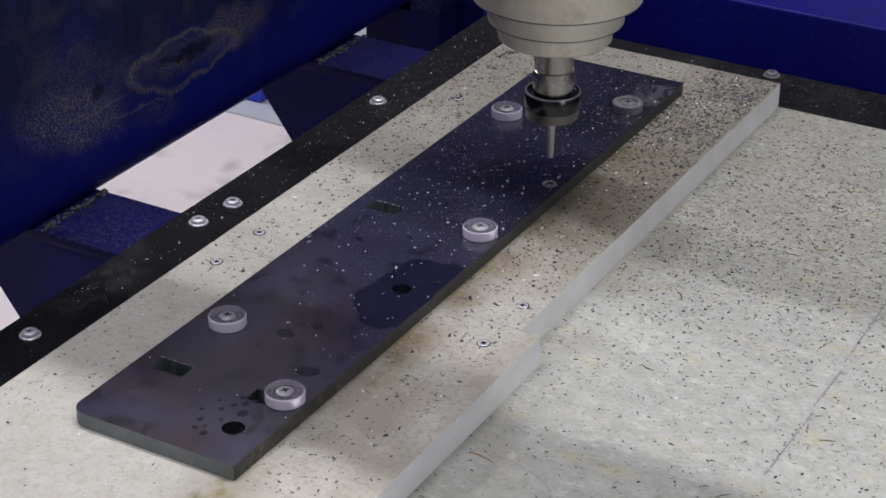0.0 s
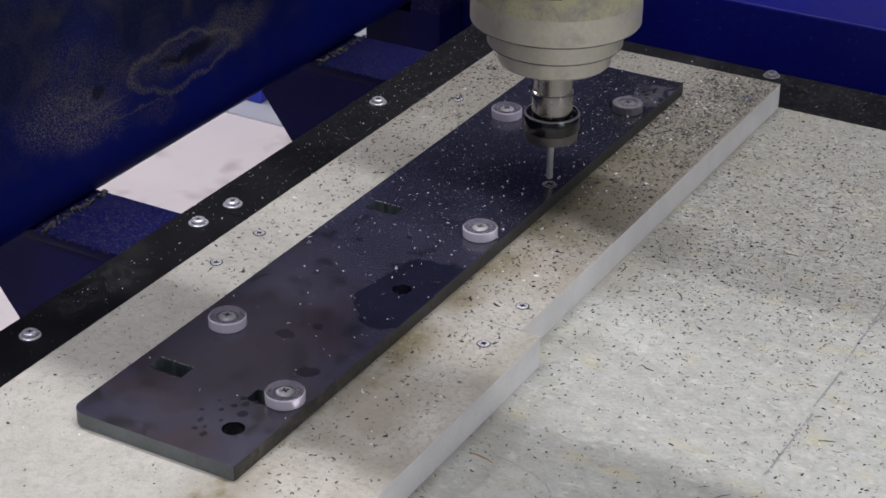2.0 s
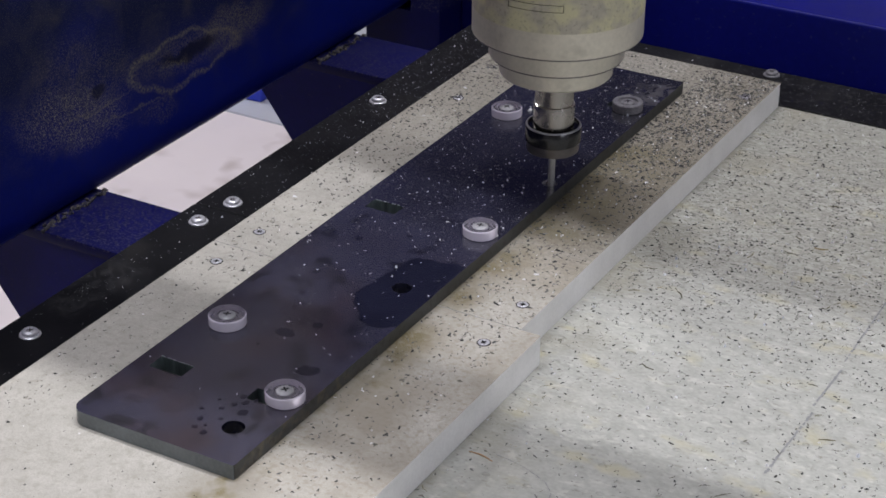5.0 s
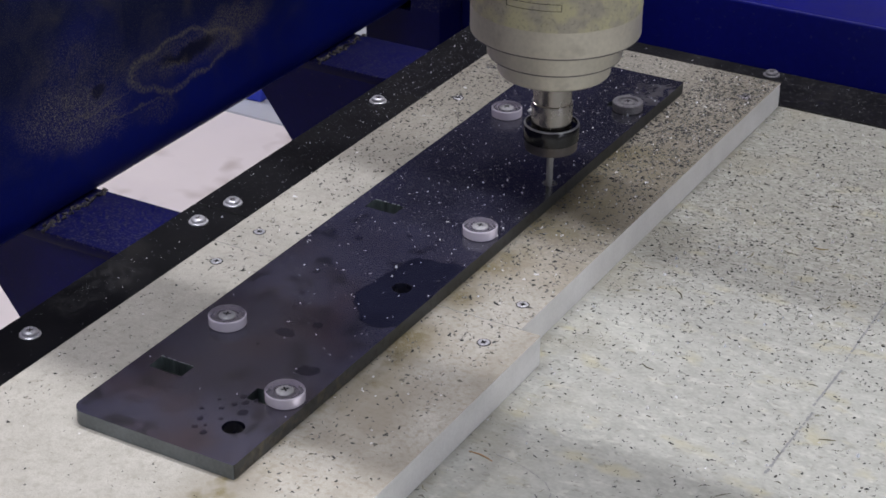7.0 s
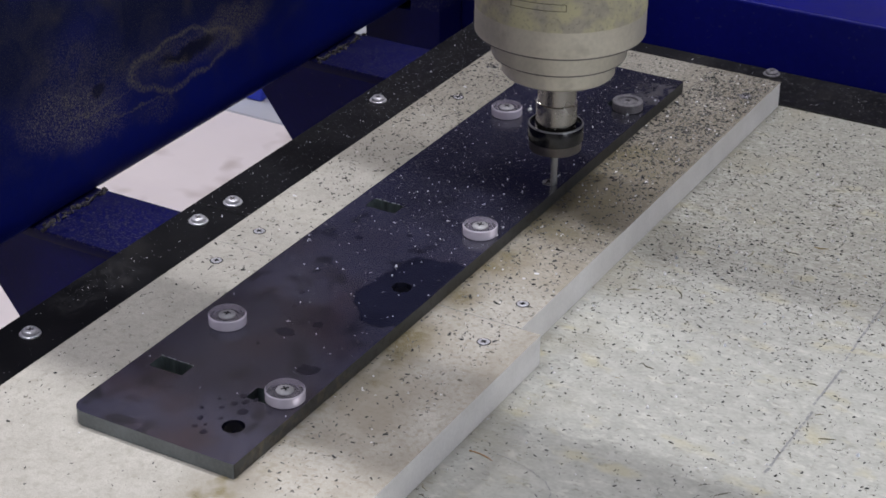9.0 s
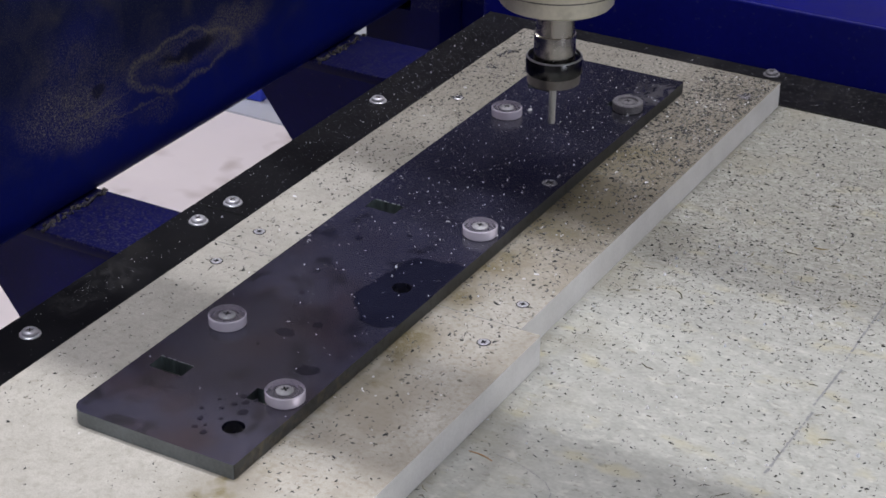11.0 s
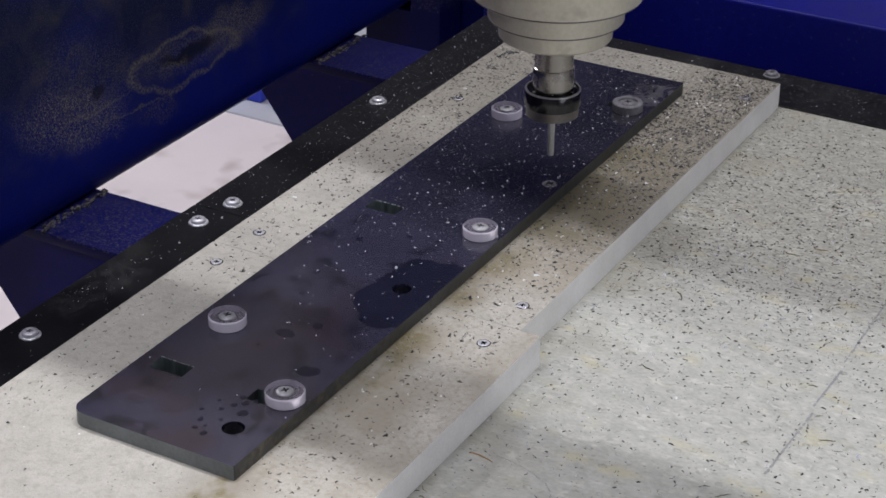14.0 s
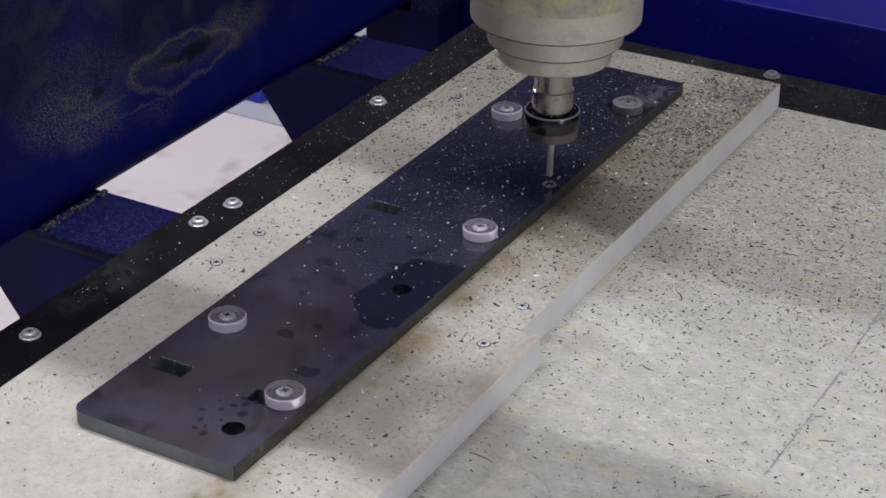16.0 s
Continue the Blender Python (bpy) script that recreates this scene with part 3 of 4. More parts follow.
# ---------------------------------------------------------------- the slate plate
plate = tagged(mesh_ob("plate", slab_bm(rounded(0, 0.0984, 0, 0.5349, (0.0085, 0.0012, 0.0012, 0.006)), openings(0, 0.6), 0.0002, P, 1, 2), [PLASTIC, PLASTIC_EDGE, MILLED, WET_AND_SHADE, LIT_SWARF, SHADED_GRIMY_EDGE]),
               "dark slate plastic plate with holes and slots, clamped flat", "plate")


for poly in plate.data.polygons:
    # the edge facing +x takes the shade-toned, grimy material
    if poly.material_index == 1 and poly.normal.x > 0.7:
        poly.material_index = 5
    # hole walls: shade painted dark, the lit wall of the unfinished one pale
    if poly.material_index == 2 and any(math.hypot(poly.center.x - x, poly.center.y - y) < r * 1.1 for x, y, r in drilled):
        poly.material_index = 4 if poly.center.y > 0.3 else 3

part("hole_floor", lathe_bm([(0, P - 0.0060), (0.0046, P - 0.0060), (0.0046, P - 0.0026), (0.0030, P - 0.0019), (0, P - 0.0023)], 24), LIT_SWARF, plate, "pale swarf in the unfinished hole, its glint painted in").location = (0.0902, 0.3462, 0)

BURR = material("pale_burr", (0.16, 0.18, 0.19), (0.42, 0.45, 0.47), 500, 0.6, fine=3)
for sx, sy, w, h in slots[:3]:
    bm = bmesh.new()
    rg = random.Random(int(sy * 1000))
    for k in range(22):
        a = k / 22
        if rg.random() < 0.25:
            continue
        x0 = sx - w / 2 + w * a
        bit = box_bm(x0, x0 + w / 24, sy + h / 2, sy + h / 2 + rg.uniform(0.0002, 0.0005), P - 0.0001, P + rg.uniform(0.0002, 0.0007))
        me = bpy.data.meshes.new("t")
        bit.to_mesh(me)
        bit.free()
        bm.from_mesh(me)
        bpy.data.meshes.remove(me)
    tagged(part("burr", bm, BURR, plate, "pale ragged burr along the slot edge", None), kind="stuff")

# ---------------------------------------------------------------- clamp discs, bolts, screws
def cross_head(r, h, dome):
    """A round screw head; its cross is laid on separately as dark bars."""
    bm = lathe_bm([(0, 0), (r, 0), (r, h * 0.35), (r * 0.92, h * 0.65), (r * 0.75, h * 0.86), (r * 0.5, h * 0.97), (0, h)], 32)
    return bm


def clamp_disc(x, y, turn=0.0):
    thing = tagged(new("clamp_disc"), "frosted clear acrylic clamp disc screwed onto the plate", "clamp disc", "clamp discs on the plate")
    part("disc", lathe_bm([(0.0022, 0), (0.0098, 0), (0.0102, 0.0005), (0.0102, 0.0054), (0.0097, 0.0060), (0.0070, 0.0060), (0.0066, 0.0046), (0.0022, 0.0046), (0.0022, 0)], 48), [ACRYLIC_TOP, ACRYLIC], thing)
    for poly in bpy.data.objects["disc"].data.polygons:
        poly.material_index = 1 if abs(poly.normal.z) < 0.8 and math.hypot(poly.center.x, poly.center.y) > 0.0085 else 0
    screw = part("screw", cross_head(0.0046, 0.0014, 1), ZINC, thing, "shiny steel pan-head screw")
    screw.location = (0, 0, 0.0046)
    # dark bars on the head paint the shade of its cross recess
    bm = box_bm(-0.0020, 0.0020, -0.0005, 0.0005, 0, 0.0004)
    b2 = bmesh.new()
    bmesh.ops.create_cube(b2, size=1)
    for v in b2.verts:
        v.co = Vector((v.co.x * 0.001, v.co.y * 0.004, v.co.z * 0.0004 + 0.0002))
    me = bpy.data.meshes.new("t")
    b2.to_mesh(me)
    b2.free()
    bm.from_mesh(me)
    bpy.data.meshes.remove(me)
    recess = part("recess", bm, BLACK, screw, "dark cross recess", None)
    recess.location = (0, 0, 0.00112)
    thing.matrix_basis = pose(x, y, P + 0.0001, 0, 0, turn)
    return thing


first = clamp_disc(0.0193, 0.1070, 20)
for x, y, a in ((0.0872, 0.0603, 50), (0.0857, 0.2653, 10), (0.0195, 0.4237, 75), (0.0844, 0.4728, 33)):
    last = copy_thing(first, pose(x, y, P + 0.0001, 0, 0, a))
# the one at the dirty end of the plate is coated with dust
last["label"] = "dust-coated dull acrylic clamp disc screwed onto the plate"
for child in last.children:
    child.data = child.data.copy()
    for slot in range(len(child.data.materials)):
        child.data.materials[slot] = DUSTY_ACRYLIC


def cross_bm(length, width, depth):
    """A flat cross of two bars."""
    bm = box_bm(-length / 2, length / 2, -width / 2, width / 2, 0, depth)
    for sign in (-1, 1):
        a, b = sorted((sign * width / 2, sign * length / 2))
        q = [bm.verts.new((x, y, z)) for z in (0, depth) for x, y in ((-width / 2, a), (width / 2, a), (width / 2, b), (-width / 2, b))]
        for loop in ((3, 2, 1, 0), (4, 5, 6, 7), (0, 1, 5, 4), (1, 2, 6, 5), (2, 3, 7, 6), (3, 0, 4, 7)):
            bm.faces.new([q[k] for k in loop])
    return bm


def bolt(x, y, z, turn):
    thing = tagged(new("bolt"), "zinc-plated pan-head bolt with washer in the black edge strip", "bolt", "bolts in the edge strip")
    part("washer", lathe_bm([(0, 0), (0.0058, 0), (0.0061, 0.0003), (0.0061, 0.0009), (0.0057, 0.0012), (0, 0.0012)], 36), BOLT, thing)
    head = part("head", lathe_bm([(0, 0), (0.0046, 0), (0.0047, 0.0008), (0.0044, 0.0017), (0.0036, 0.0023), (0.0024, 0.0025), (0.0021, 0.0020), (0, 0.0016)], 36), BOLT, thing)
    head.location = (0, 0, 0.0012)
    # flat grey cross, the recess's shade put into its colour
    recess = part("recess", cross_bm(0.0036, 0.0008, 0.0002), NUT_LOW, head, "dull grey cross recess", None)
    recess.location = (0, 0, 0.0021)
    thing.matrix_basis = pose(x, y, z, 0, 0, turn)
    return thing


first = bolt(-0.0948, 0.2352, -0.018, 15)
for x, y, a in ((-0.0914, 0.2669, 80), (-0.0940, 0.0778, 40), (-0.0962, 0.4503, 5), (0.1255, 0.6385, 60)):
    made = copy_thing(first, pose(x, y, -0.018, 0, 0, a))
    if y > 0.6:
        made["label"] = "dull dust-coated bolt in the black edge strip"
        for child in made.children:
            child.data = child.data.copy()
            child.data.materials[0] = DUSTY_ACRYLIC


def wood_screw(x, y, turn):
    thing = tagged(new("wood_screw"), "bluish zinc countersunk cross-head screw sunk in the fibreboard", "screw", "screws in the spoilboard")
    head = part("head", lathe_bm([(0, 0), (0.0032, 0), (0.0033, 0.0003), (0.0030, 0.0005), (0.0016, 0.0004), (0, 0.0002)], 28), BOLT, thing)
    # dark cross and rim ring paint the shade of the sunk screw
    part("recess", cross_bm(0.0032, 0.0009, 0.0002), NUT, head, "dark cross recess", None).location = (0, 0, 0.00035)
    part("countersink", lathe_bm([(0.0033, 0.0000), (0.0037, 0.0000), (0.0038, 0.0002), (0.0033, 0.0003)], 28), NUT, thing, "dark rim of the sunk hole")
    thing.matrix_basis = pose(x, y, 0.0001, 0, 0, turn)
    return thing


first = wood_screw(-0.0355, 0.1726, 20)
for x, y, a in ((-0.0350, 0.2152, 70), (0.1387, 0.2172, 10), (0.1395, 0.1707, 55), (0.1376, 0.5508, 35), (-0.0306, 0.4480, 5)):
    made = copy_thing(first, pose(x, y, 0.0001, 0, 0, a))
    if y > 0.5:
        made["label"] = "countersunk screw buried under pale swarf in the fibreboard"
        for child in made.children:
            child.data = child.data.copy()
            child.data.materials[0] = DUSTY_ACRYLIC


# ---------------------------------------------------------------- spindle, origin at the tool's tip
def spindle():
    thing = tagged(new("spindle"), "dusty steel milling spindle with black collet nut over the plate", "spindle")
    N = 0.0283       # underside of the nut above the tip
    part("end_mill", lathe_bm([(0, 0), (0.0018, 0.0), (0.0020, 0.0004), (0.0020, 0.014), (0.0021, 0.0145), (0.0021, N + 0.002), (0, N + 0.002)], 24), CARBIDE, thing, "slim bright end mill")
    M = N - 0.0015   # the nut sits a little lower on the shaft
    part("collet_nut", lathe_bm([(0.0023, M), (0.0130, M), (0.0158, M + 0.0008), (0.0162, M + 0.0066), (0.01685, M + 0.0072), (0.01685, M + 0.0168),
                                 (0.0164, M + 0.0175), (0.0157, M + 0.0175), (0.0152, M + 0.0168), (0.0150, M + 0.0160), (0.0023, M + 0.0160), (0.0023, M)], 72), [NUT, NUT_LOW, ZINC], thing, "smooth black round collet nut")
    part("shaft", lathe_bm([(0, M + 0.011), (0.0122, M + 0.011), (0.0124, M + 0.0150), (0.0124, M + 0.0308), (0.0122, M + 0.0314), (0.0116, M + 0.0318), (0.0116, N + 0.054), (0, N + 0.054)], 64), SHAFT, thing, "polished stepped steel shaft")
    part("bright_ring", lathe_bm([(0.0118, M + 0.0307), (0.01242, M + 0.0309), (0.01238, M + 0.0312), (0.0117, M + 0.0317)], 64), SHAFT, thing, "bright turned ring")
    part("nose_ring", lathe_bm([(0.010, N + 0.0496), (0.0326, N + 0.0496), (0.0337, N + 0.0508), (0.0337, N + 0.0614), (0, N + 0.0614)], 96), CLEAN, thing, "lower steel nose ring")
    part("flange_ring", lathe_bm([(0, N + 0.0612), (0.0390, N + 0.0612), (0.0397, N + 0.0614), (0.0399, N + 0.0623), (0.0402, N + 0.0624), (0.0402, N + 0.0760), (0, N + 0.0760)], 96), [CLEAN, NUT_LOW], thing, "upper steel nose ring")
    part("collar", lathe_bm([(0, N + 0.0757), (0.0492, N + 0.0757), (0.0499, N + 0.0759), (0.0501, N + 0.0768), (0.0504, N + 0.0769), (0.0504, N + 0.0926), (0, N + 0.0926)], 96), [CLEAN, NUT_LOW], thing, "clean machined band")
    part("body", lathe_bm([(0, N + 0.0926), (0.0504, N + 0.0926), (0.0505, N + 0.0930), (0.0505, N + 0.52), (0, N + 0.52)], 96), CAST, thing, "dust-coated cylindrical body")
    bm = bmesh.new()
    mid = -64.3

    def bar(a0, a1, z0, z1, n):
        for i in range(n):
            qs = []
            for r in (0.0503, 0.05058):
                for a, z in ((i, z0), (i + 1, z0), (i + 1, z1), (i, z1)):
                    t = radians(mid + a0 + (a1 - a0) * a / n)
                    qs.append(bm.verts.new((r * math.cos(t), r * math.sin(t), N + z)))
            bm.faces.new(qs[4:])
            for e in range(4):
                bm.faces.new((qs[e], qs[(e + 1) % 4], qs[4 + (e + 1) % 4], qs[4 + e]))

    for a0, a1, z0, z1, n in ((-34, 3.6, 0.1054, 0.1057, 16), (-34, 3.6, 0.1094, 0.1097, 16), (-34, -33.5, 0.1054, 0.1097, 1), (3.2, 3.6, 0.1054, 0.1097, 1)):
        bar(a0, a1, z0, z1, n)
    part("engraved_frame", bm, BLACK, thing, "thin dark engraved rectangle", None)
    return thing


milling = spindle()
# dark seams under the two upper rings, their shade put into the colour
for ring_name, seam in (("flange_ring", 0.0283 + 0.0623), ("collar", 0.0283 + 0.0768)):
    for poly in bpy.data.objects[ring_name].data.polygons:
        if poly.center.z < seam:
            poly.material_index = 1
# lower part in dull steel; the upper rim's highlight painted as pale zinc
for poly in bpy.data.objects["collet_nut"].data.polygons:
    if poly.center.z < 0.0268 + 0.0069:
        poly.material_index = 1
    elif poly.center.z > 0.0268 + 0.0171 and math.hypot(poly.center.x, poly.center.y) > 0.0160:
        poly.material_index = 2


# ---------------------------------------------------------------- chips
def chips(name, spots, mat, size, label, seed, slim=0.28, lift=0.35):
    """Small curled shavings: thin bent wedges lying on a surface, all one heap of stuff."""
    rg = np.random.default_rng(seed)
    verts, faces = [], []
    for x, y, z in spots:
        s = size * min(2.2, rg.lognormal(0, 0.45))
        w = s * rg.uniform(slim * 0.6, slim * 1.7)
        h = w * rg.uniform(0.3, 1.0) * lift * 2
        a = rg.uniform(0, math.pi)
        bend = rg.uniform(-0.22, 0.22) * s
        tilt = rg.uniform(-0.2, 0.5) * w
        ca, sa = math.cos(a), math.sin(a)
        k = len(verts)
        for u, q, e in ((-s / 2, -w / 2, 0), (-s / 2, w / 2, 0), (-s / 2, 0, h * 0.6), (0, -w / 2 + bend, 0), (0, w / 2 + bend, 0), (0, bend, h + abs(tilt)), (s / 2, -w / 3, 0), (s / 2, w / 3, 0), (s / 2, 0, h * 0.5)):
            verts.append((x + u * ca - q * sa, y + u * sa + q * ca, z + e + 0.00003))
        for o in (0, 3):
            b = k + o
            faces += [(b, b + 3, b + 5, b + 2), (b + 1, b + 2, b + 5, b + 4), (b, b + 1, b + 4, b + 3)]
        faces += [(k, k + 2, k + 1), (k + 6, k + 7, k + 8)]
    me = bpy.data.meshes.new(name)
    me.from_pydata(verts, [], faces)
    me.update()
    me.materials.append(mat)
    return tagged(new(name, me), label, "chips", kind="stuff")


def scatter(seed, count, x0, x1, y0, y1, z, weight, avoid=None):
    rg = np.random.default_rng(seed)
    out = []
    while len(out) < count:
        x, y = rg.uniform(x0, x1), rg.uniform(y0, y1)
        if rg.random() < weight(x, y) and not (avoid and avoid(x, y)):
            out.append((x, y, z))
    return out


def near(x, y, cx, cy, r):
    return math.exp(-((x - cx) ** 2 + (y - cy) ** 2) / (r * r))


def on_hole(x, y):
    return any(abs(x - sx) < w / 2 and abs(y - sy) < h / 2 for sx, sy, w, h in slots) or any(math.hypot(x - a, y - b) < 0.006 for a, b in ((0.0793, 0.1869), (0.0794, 0.0269), (0.0902, 0.3462)))


chips("board_chips", scatter(1, 9500, 0.152, 0.50, 0.0, 0.588, -MDF_T, lambda x, y: 0.06 + 0.75 * near(x, y, 0.19, 0.43, 0.17) + 0.16 * near(x, y, 0.3, 0.36, 0.25)),
      CHIP_DARK, 0.00100, "scattered dark plastic shavings on the base board", 11, slim=0.30)
chips("board_curls", scatter(21, 1300, 0.152, 0.50, 0.0, 0.588, -MDF_T, lambda x, y: 0.08 + 0.7 * near(x, y, 0.19, 0.42, 0.19)),
      CHIP_DARK, 0.00150, "longer curled dark shavings on the base board", 31, slim=0.16)
chips("spoilboard_chips", scatter(2, 5600, 0.0990, 0.149, 0.0, 0.586, 0, lambda x, y: 0.05 + 0.9 * near(x, y, 0.125, 0.50, 0.12) + 0.13 * near(x, y, 0.12, 0.3, 0.12)),
      CHIP_DARK, 0.00132, "dense dark plastic shavings on the fibreboard beside the plate", 12, slim=0.30)
chips("spoilboard_chips", scatter(3, 2600, -0.051, -0.001, 0.0, 0.586, 0, lambda x, y: 0.04 + 0.9 * near(x, y, 0.0, 0.56, 0.2) + 0.12 * near(x, y, 0, 0.3, 0.2)),
      CHIP_DARK, 0.00120, "dark plastic shavings on the fibreboard beside the edge strip", 13, slim=0.30)
chips("spoilboard_chips", scatter(6, 1200, 0.0, 0.149, 0.536, 0.586, 0, lambda x, y: 1.0), CHIP_DARK, 0.0010, "dark plastic shavings behind the plate", 16)
chips("spoilboard_chips", scatter(26, 420, -0.051, 0.160, -0.10, 0.18, 0, lambda x, y: 0.0 if -0.001 < x < 0.0992 and y > -0.001 else 0.6), CHIP_DARK, 0.0009, "sparse tiny shavings on the clean end of the fibreboard", 36, slim=0.35)
chips("plate_chips", scatter(4, 4000, 0.001, 0.0975, 0.002, 0.533, P, lambda x, y: 0.012 + 0.6 * near(x, y, 0.07, 0.5, 0.12) + 0.45 * near(x, y, 0.06, 0.31, 0.11), on_hole),
      CHIP_DIM, 0.00060, "tiny pale glinting shavings on the slate plate", 14, slim=0.24)
chips("plate_shavings", scatter(9, 560, 0.002, 0.0965, 0.01, 0.53, P, lambda x, y: 0.05 + 0.6 * near(x, y, 0.07, 0.5, 0.13) + 0.5 * near(x, y, 0.06, 0.28, 0.12), on_hole),
      CHIP_PALE, 0.00105, "slim curled pale shavings on the slate plate", 19, slim=0.2)
chips("edge_strip_chips", scatter(5, 3000, -0.112, -0.054, -0.05, 0.645, -0.018, lambda x, y: 0.05 + 0.8 * near(x, y, -0.08, 0.50, 0.2)),
      CHIP_DIM, 0.00062, "pale shavings on the black edge strip", 15, slim=0.26)
chips("edge_strip_chips", scatter(7, 260, 0.0, 0.35, 0.591, 0.646, -0.0178, lambda x, y: 1.0), CHIP_PALE, 0.0007, "pale shavings on the back edge strip", 17, slim=0.4)
chips("swarf_clump", scatter(28, 70, 0.130, 0.146, 0.540, 0.562, 0.0006, lambda x, y: near(x, y, 0.1376, 0.5508, 0.0045)), CHIP_PALE, 0.0011, "clump of pale swarf over a screw", 38, slim=0.4)
chips("edge_strip_dust", scatter(27, 110, -0.112, -0.083, 0.10, 0.175, -0.018, lambda x, y: 0.03 + near(x, y, -0.102, 0.135, 0.010)),
      CHIP_PALE, 0.00034, "small smear of pale dust on the black edge strip", 37, slim=0.5)


# near-white chips stand for sparkles, their glint painted as colour
GLINT = flake("bright_chips", [(0.0, (0.92, 0.92, 0.95)), (0.6, (0.75, 0.78, 0.86))], 0.12)
chips("glinting_chips", scatter(41, 520, 0.152, 0.48, 0.03, 0.585, -MDF_T, lambda x, y: 0.15 + 0.6 * near(x, y, 0.2, 0.40, 0.2)), GLINT, 0.00080, "sparse bright glinting chips on the base board", 51, slim=0.6, lift=0.8)
chips("glinting_chips", scatter(42, 130, 0.0992, 0.149, 0.05, 0.585, 0, lambda x, y: 0.2 + 0.6 * near(x, y, 0.12, 0.40, 0.2)), GLINT, 0.00060, "sparse bright glinting chips beside the plate", 52, slim=0.6, lift=0.8)
chips("glinting_chips", scatter(43, 190, 0.001, 0.0975, 0.03, 0.533, P, lambda x, y: 0.06 + 0.6 * near(x, y, 0.06, 0.5, 0.12) + 0.5 * near(x, y, 0.06, 0.30, 0.12), on_hole), GLINT, 0.00062, "bright glinting chips on the slate plate", 53, slim=0.5, lift=0.8)
chips("glinting_chips", scatter(44, 240, -0.112, -0.055, 0.02, 0.645, -0.018, lambda x, y: 0.1 + 0.8 * near(x, y, -0.08, 0.45, 0.2)), GLINT, 0.00052, "bright glinting chips on the black edge strip", 54, slim=0.5, lift=0.8)
for k, (x, y) in enumerate(((-0.037, 0.532), (-0.034, 0.541), (-0.034, 0.509), (-0.028, 0.449))):
    chips("swarf_tuft", scatter(60 + k, 26, x - 0.008, x, y - 0.006, y + 0.006, 0.0001, lambda a, b: near(a, b, x - 0.004, y, 0.003)), CHIP_PALE, 0.0013, "small tuft of tangled bright swarf on the fibreboard", 70 + k, slim=0.22, lift=1.4)


CURL = flake("olive_fibres", [(0.0, (0.16, 0.14, 0.07)), (0.5, (0.10, 0.095, 0.06)), (0.85, (0.30, 0.22, 0.08))], 0.7)
chips("curled_fibres", scatter(8, 260, 0.155, 0.48, 0.05, 0.58, -MDF_T, lambda x, y: 0.3 + 0.7 * near(x, y, 0.25, 0.38, 0.15)), CURL, 0.0040, "thin olive fibres and curls on the base board", 18, slim=0.06)

# one orange fibre on the base board
bm = bmesh.new()
loops = []
for k in range(9):
    u = k / 8
    x, y, z = 0.1695 + 0.0145 * u, 0.1005 - 0.0022 * u + 0.0008 * math.sin(3 * u), -MDF_T + 0.0004 + 0.0003 * math.sin(3.1 * u)
    w = 0.00014 + 0.00010 * math.sin(math.pi * u)
    loops.append([bm.verts.new((x, y + dy * w, z + dz * w)) for dy, dz in ((-1, -1), (1, -1), (1, 1), (-1, 1))])
for a, b in zip(loops, loops[1:]):
    for i in range(4):
        bm.faces.new((a[i], a[(i + 1) % 4], b[(i + 1) % 4], b[i]))
bm.faces.new(loops[0][::-1])
bm.faces.new(loops[-1])
tagged(mesh_ob("fibre", bm, material("orange_fibre", (0.36, 0.20, 0.09), (0.48, 0.29, 0.14), 400, 0.7), 60), "thin orange fibre lying on the base board", "fibre")

# ---------------------------------------------------------------- coolant on the plate
def puddle(cx, cy, rx, ry, seed, label, turn=0.0, ragged=0.22, hole=None, thick=0.00012):
    rg = np.random.default_rng(seed)
    ph = rg.uniform(0, 6.28, 9)
    rim = []
    for i in range(90):
        a = 2 * math.pi * i / 90
        k = 1 + ragged * sum(math.sin(a * (j + 2) + ph[j]) / (j + 1.5) for j in range(9)) + 0.12 * ragged * (math.sin(17 * a + ph[0]) + math.sin(29 * a + ph[1]))
        u, v = rx * k * math.cos(a), ry * k * math.sin(a)
        rim.append((min(cx + u * math.cos(turn) - v * math.sin(turn), 0.0978 + 0.00001 * i), cy + u * math.sin(turn) + v * math.cos(turn)))
    bm = slab_bm(rim, [circle_pts(*hole)] if hole else [], P + 0.00004, P + thick, 0)
    return tagged(mesh_ob("coolant_puddle", bm, WET_AND_SHADE), label, "puddle")


puddle(0.0935, 0.1870, 0.0330, 0.0420, 3, "thin dark coolant film round a drilled hole", 0.1, 0.12, (0.0793, 0.1869, 0.0059))
for k, (x, y, r) in enumerate(((0.0508, 0.1148, 0.0042), (0.0618, 0.1295, 0.0026), (0.0821, 0.0887, 0.0048), (0.0281, 0.2248, 0.0020), (0.0285, 0.1793, 0.0020),
                               (0.0610, 0.0253, 0.0014), (0.0695, 0.0159, 0.0016), (0.0759, 0.0399, 0.0024), (0.0680, 0.0440, 0.0014), (0.0560, 0.0330, 0.0010), (0.0520, 0.2420, 0.0016), (0.0700, 0.0300, 0.0009), (0.0645, 0.0380, 0.0011), (0.0630, 0.0180, 0.0012), (0.0665, 0.0215, 0.0008), (0.0720, 0.0480, 0.0017), (0.0755, 0.0520, 0.0012), (0.0590, 0.0440, 0.0008), (0.0400, 0.1400, 0.0012), (0.0450, 0.0980, 0.0010), (0.0350, 0.1550, 0.0014), (0.0680, 0.0520, 0.0016))):
    puddle(x, y, r * 1.15, r, 20 + k, "small dark coolant drop on the slate plate", 0.3 * k, 0.16)


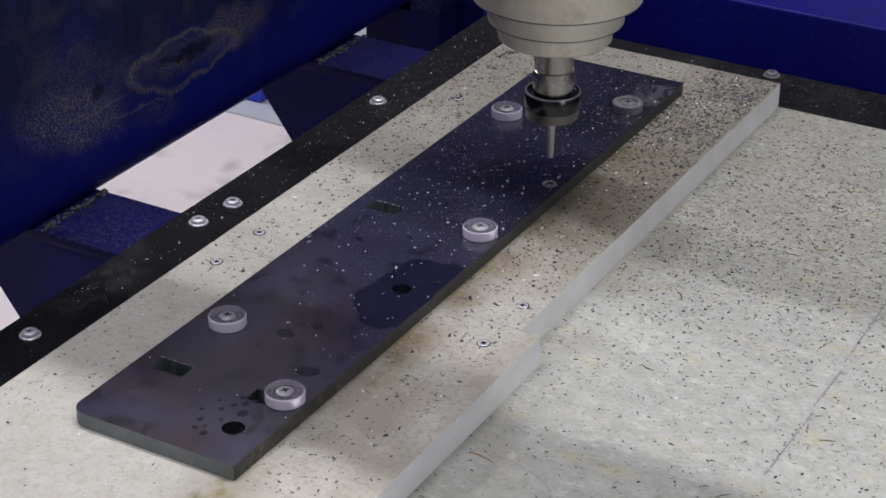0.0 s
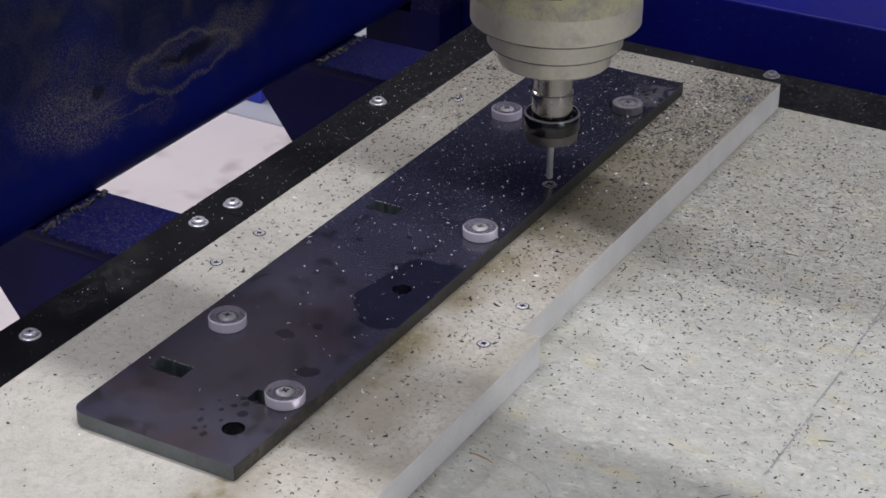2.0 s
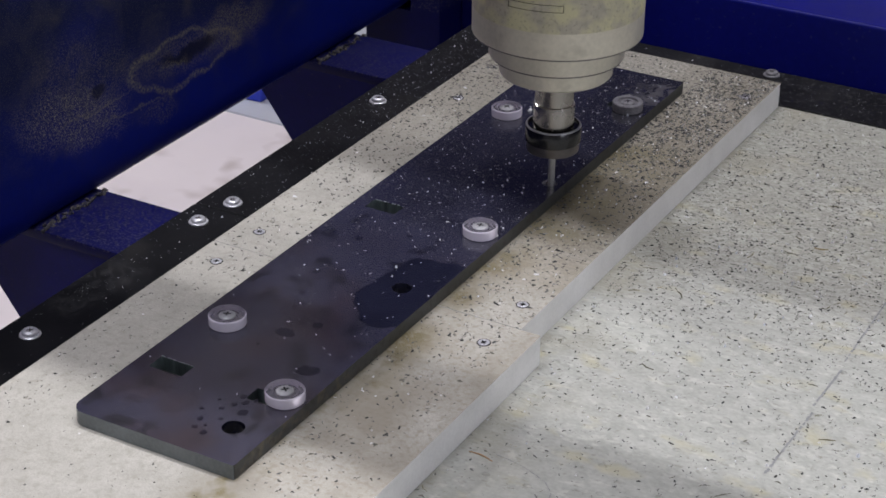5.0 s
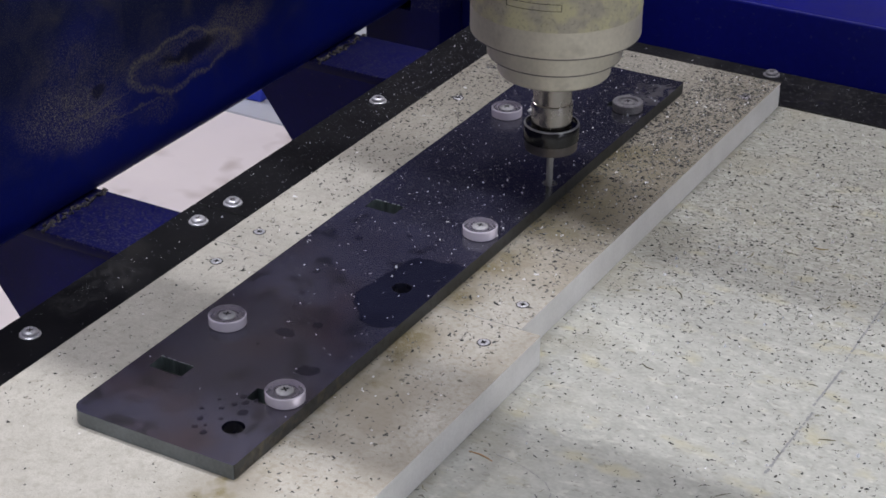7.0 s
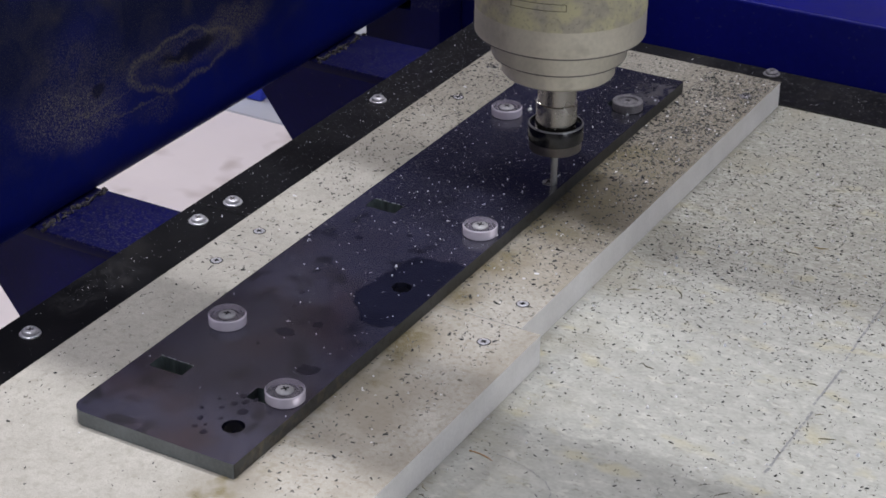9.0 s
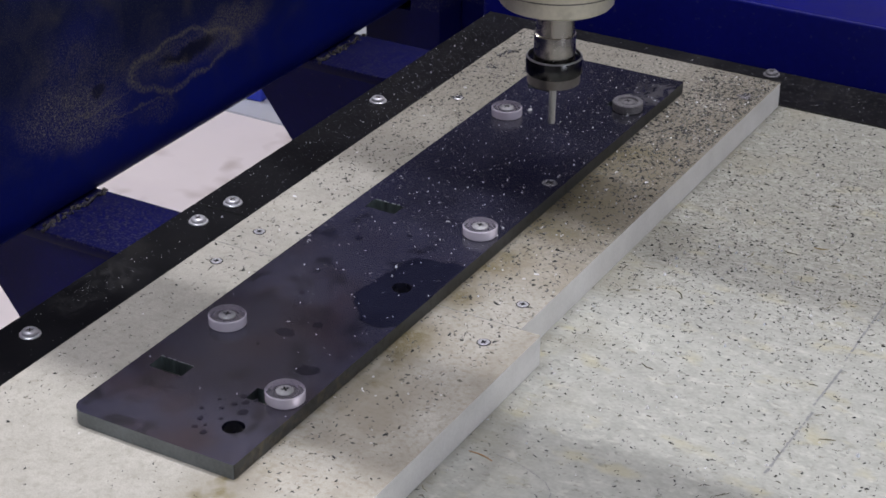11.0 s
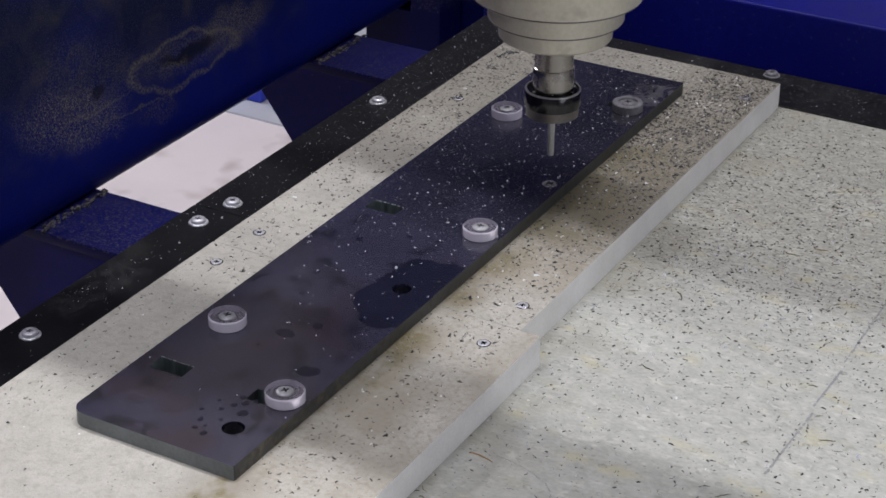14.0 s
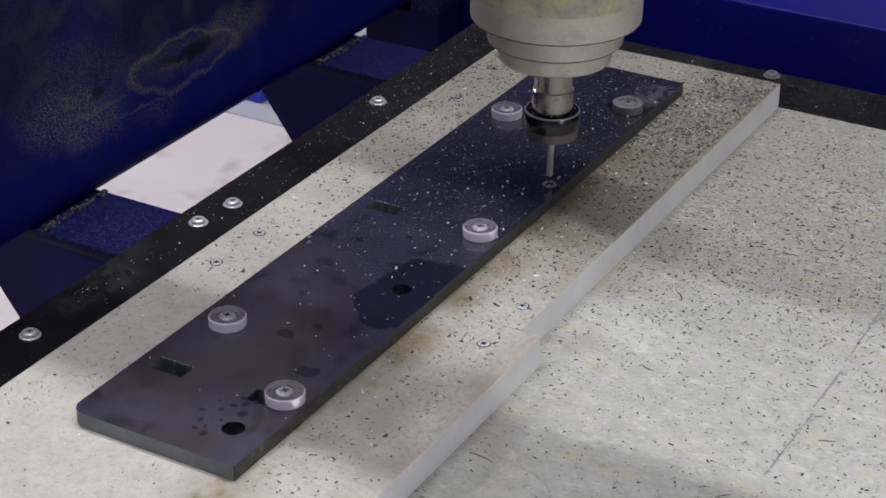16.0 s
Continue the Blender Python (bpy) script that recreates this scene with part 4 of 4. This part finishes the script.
# a white chip that is thrown out of the hole and stays on the plate
bm = bmesh.new()
bmesh.ops.create_icosphere(bm, subdivisions=2, radius=0.0013)
for v in bm.verts:
    v.co = Vector((v.co.x * 1.35, v.co.y * 0.8, max(v.co.z, -0.0006) * 0.8)) + noise.noise_vector(v.co * 900) * 0.0004
white_chip = tagged(mesh_ob("white_chip", bm, material("white_chip_plastic", (0.8, 0.8, 0.82), (0.9, 0.9, 0.92), 300, 0.3), 60), "bright white chip lying on the slate plate", "chip")

# ---------------------------------------------------------------- what moves
def motions():
    ax, ay, az = 0.0890, 0.3479, P - 0.0040
    rows = [(0, 0, 0, 21.3), (0.5, 0, 0, 17.5), (1, 0, 0, 14.0), (1.5, -0.2, 0.2, 10.6), (2, -0.2, 0.3, 7.3), (2.5, -0.2, 0.4, 3.6), (3, -0.2, 0.4, 0.2),
            (3.5, 1.1, 0.2, 0), (4, -0.4, 0.9, 0), (4.2, -0.5, 0.1, 0), (4.4, -0.6, -0.8, 0), (4.6, -0.0, -1.5, 0), (4.8, 1.0, -1.7, 0), (5.0, 1.8, -1.1, 0),
            (5.2, 1.9, -0.1, 0), (5.4, 1.3, 0.6, 0), (5.6, 0.3, 0.7, 0), (5.8, -0.4, -0.0, 0), (6.0, -0.4, -1.0, 0), (6.3, 1.2, -1.8, 0), (6.5, 2.0, -1.5, 0), (7, 0.1, -0.2, 0),
            (7.5, -1.0, -2.6, 0), (8, 0.9, -4.0, 0), (8.5, 3.5, -2.4, 0), (9, 2.8, 0.2, 0), (9.3, 1.2, 0.9, 0), (9.8, -0.8, -0.6, 0), (10.1, 0.2, 0.0, 0.5),
            (10.8, 0, 0, 43.0), (11.0, 0, 0, 43.4), (11.5, 0, 0, 40.1), (12, 0, 0, 36.6), (12.5, 0, 0, 32.9), (13, 0, 0, 29.3), (13.5, 0, 0, 26.0), (14, 0, 0, 22.7),
            (14.5, 0, 0, 19.2), (15, 0, 0, 15.8), (15.5, 0, 0, 12.5), (16, 0, 0, 9.1)]
    start, rest = pose(0.0897, 0.3440, P - 0.0038, 0, 0, 20), pose(0.0299, 0.4370, P + 0.0006, 0, 0, 75)
    walk(white_chip, [(0, start), (4.6, start), (4.7, pose(0.072, 0.38, P + 0.02, 0, 0, 45)), (4.8, rest), (16, rest)])
    walk(milling, [(t, pose(ax + dx / 1000, ay + dy / 1000, az + dz / 1000)) for t, dx, dy, dz in rows])


motions()
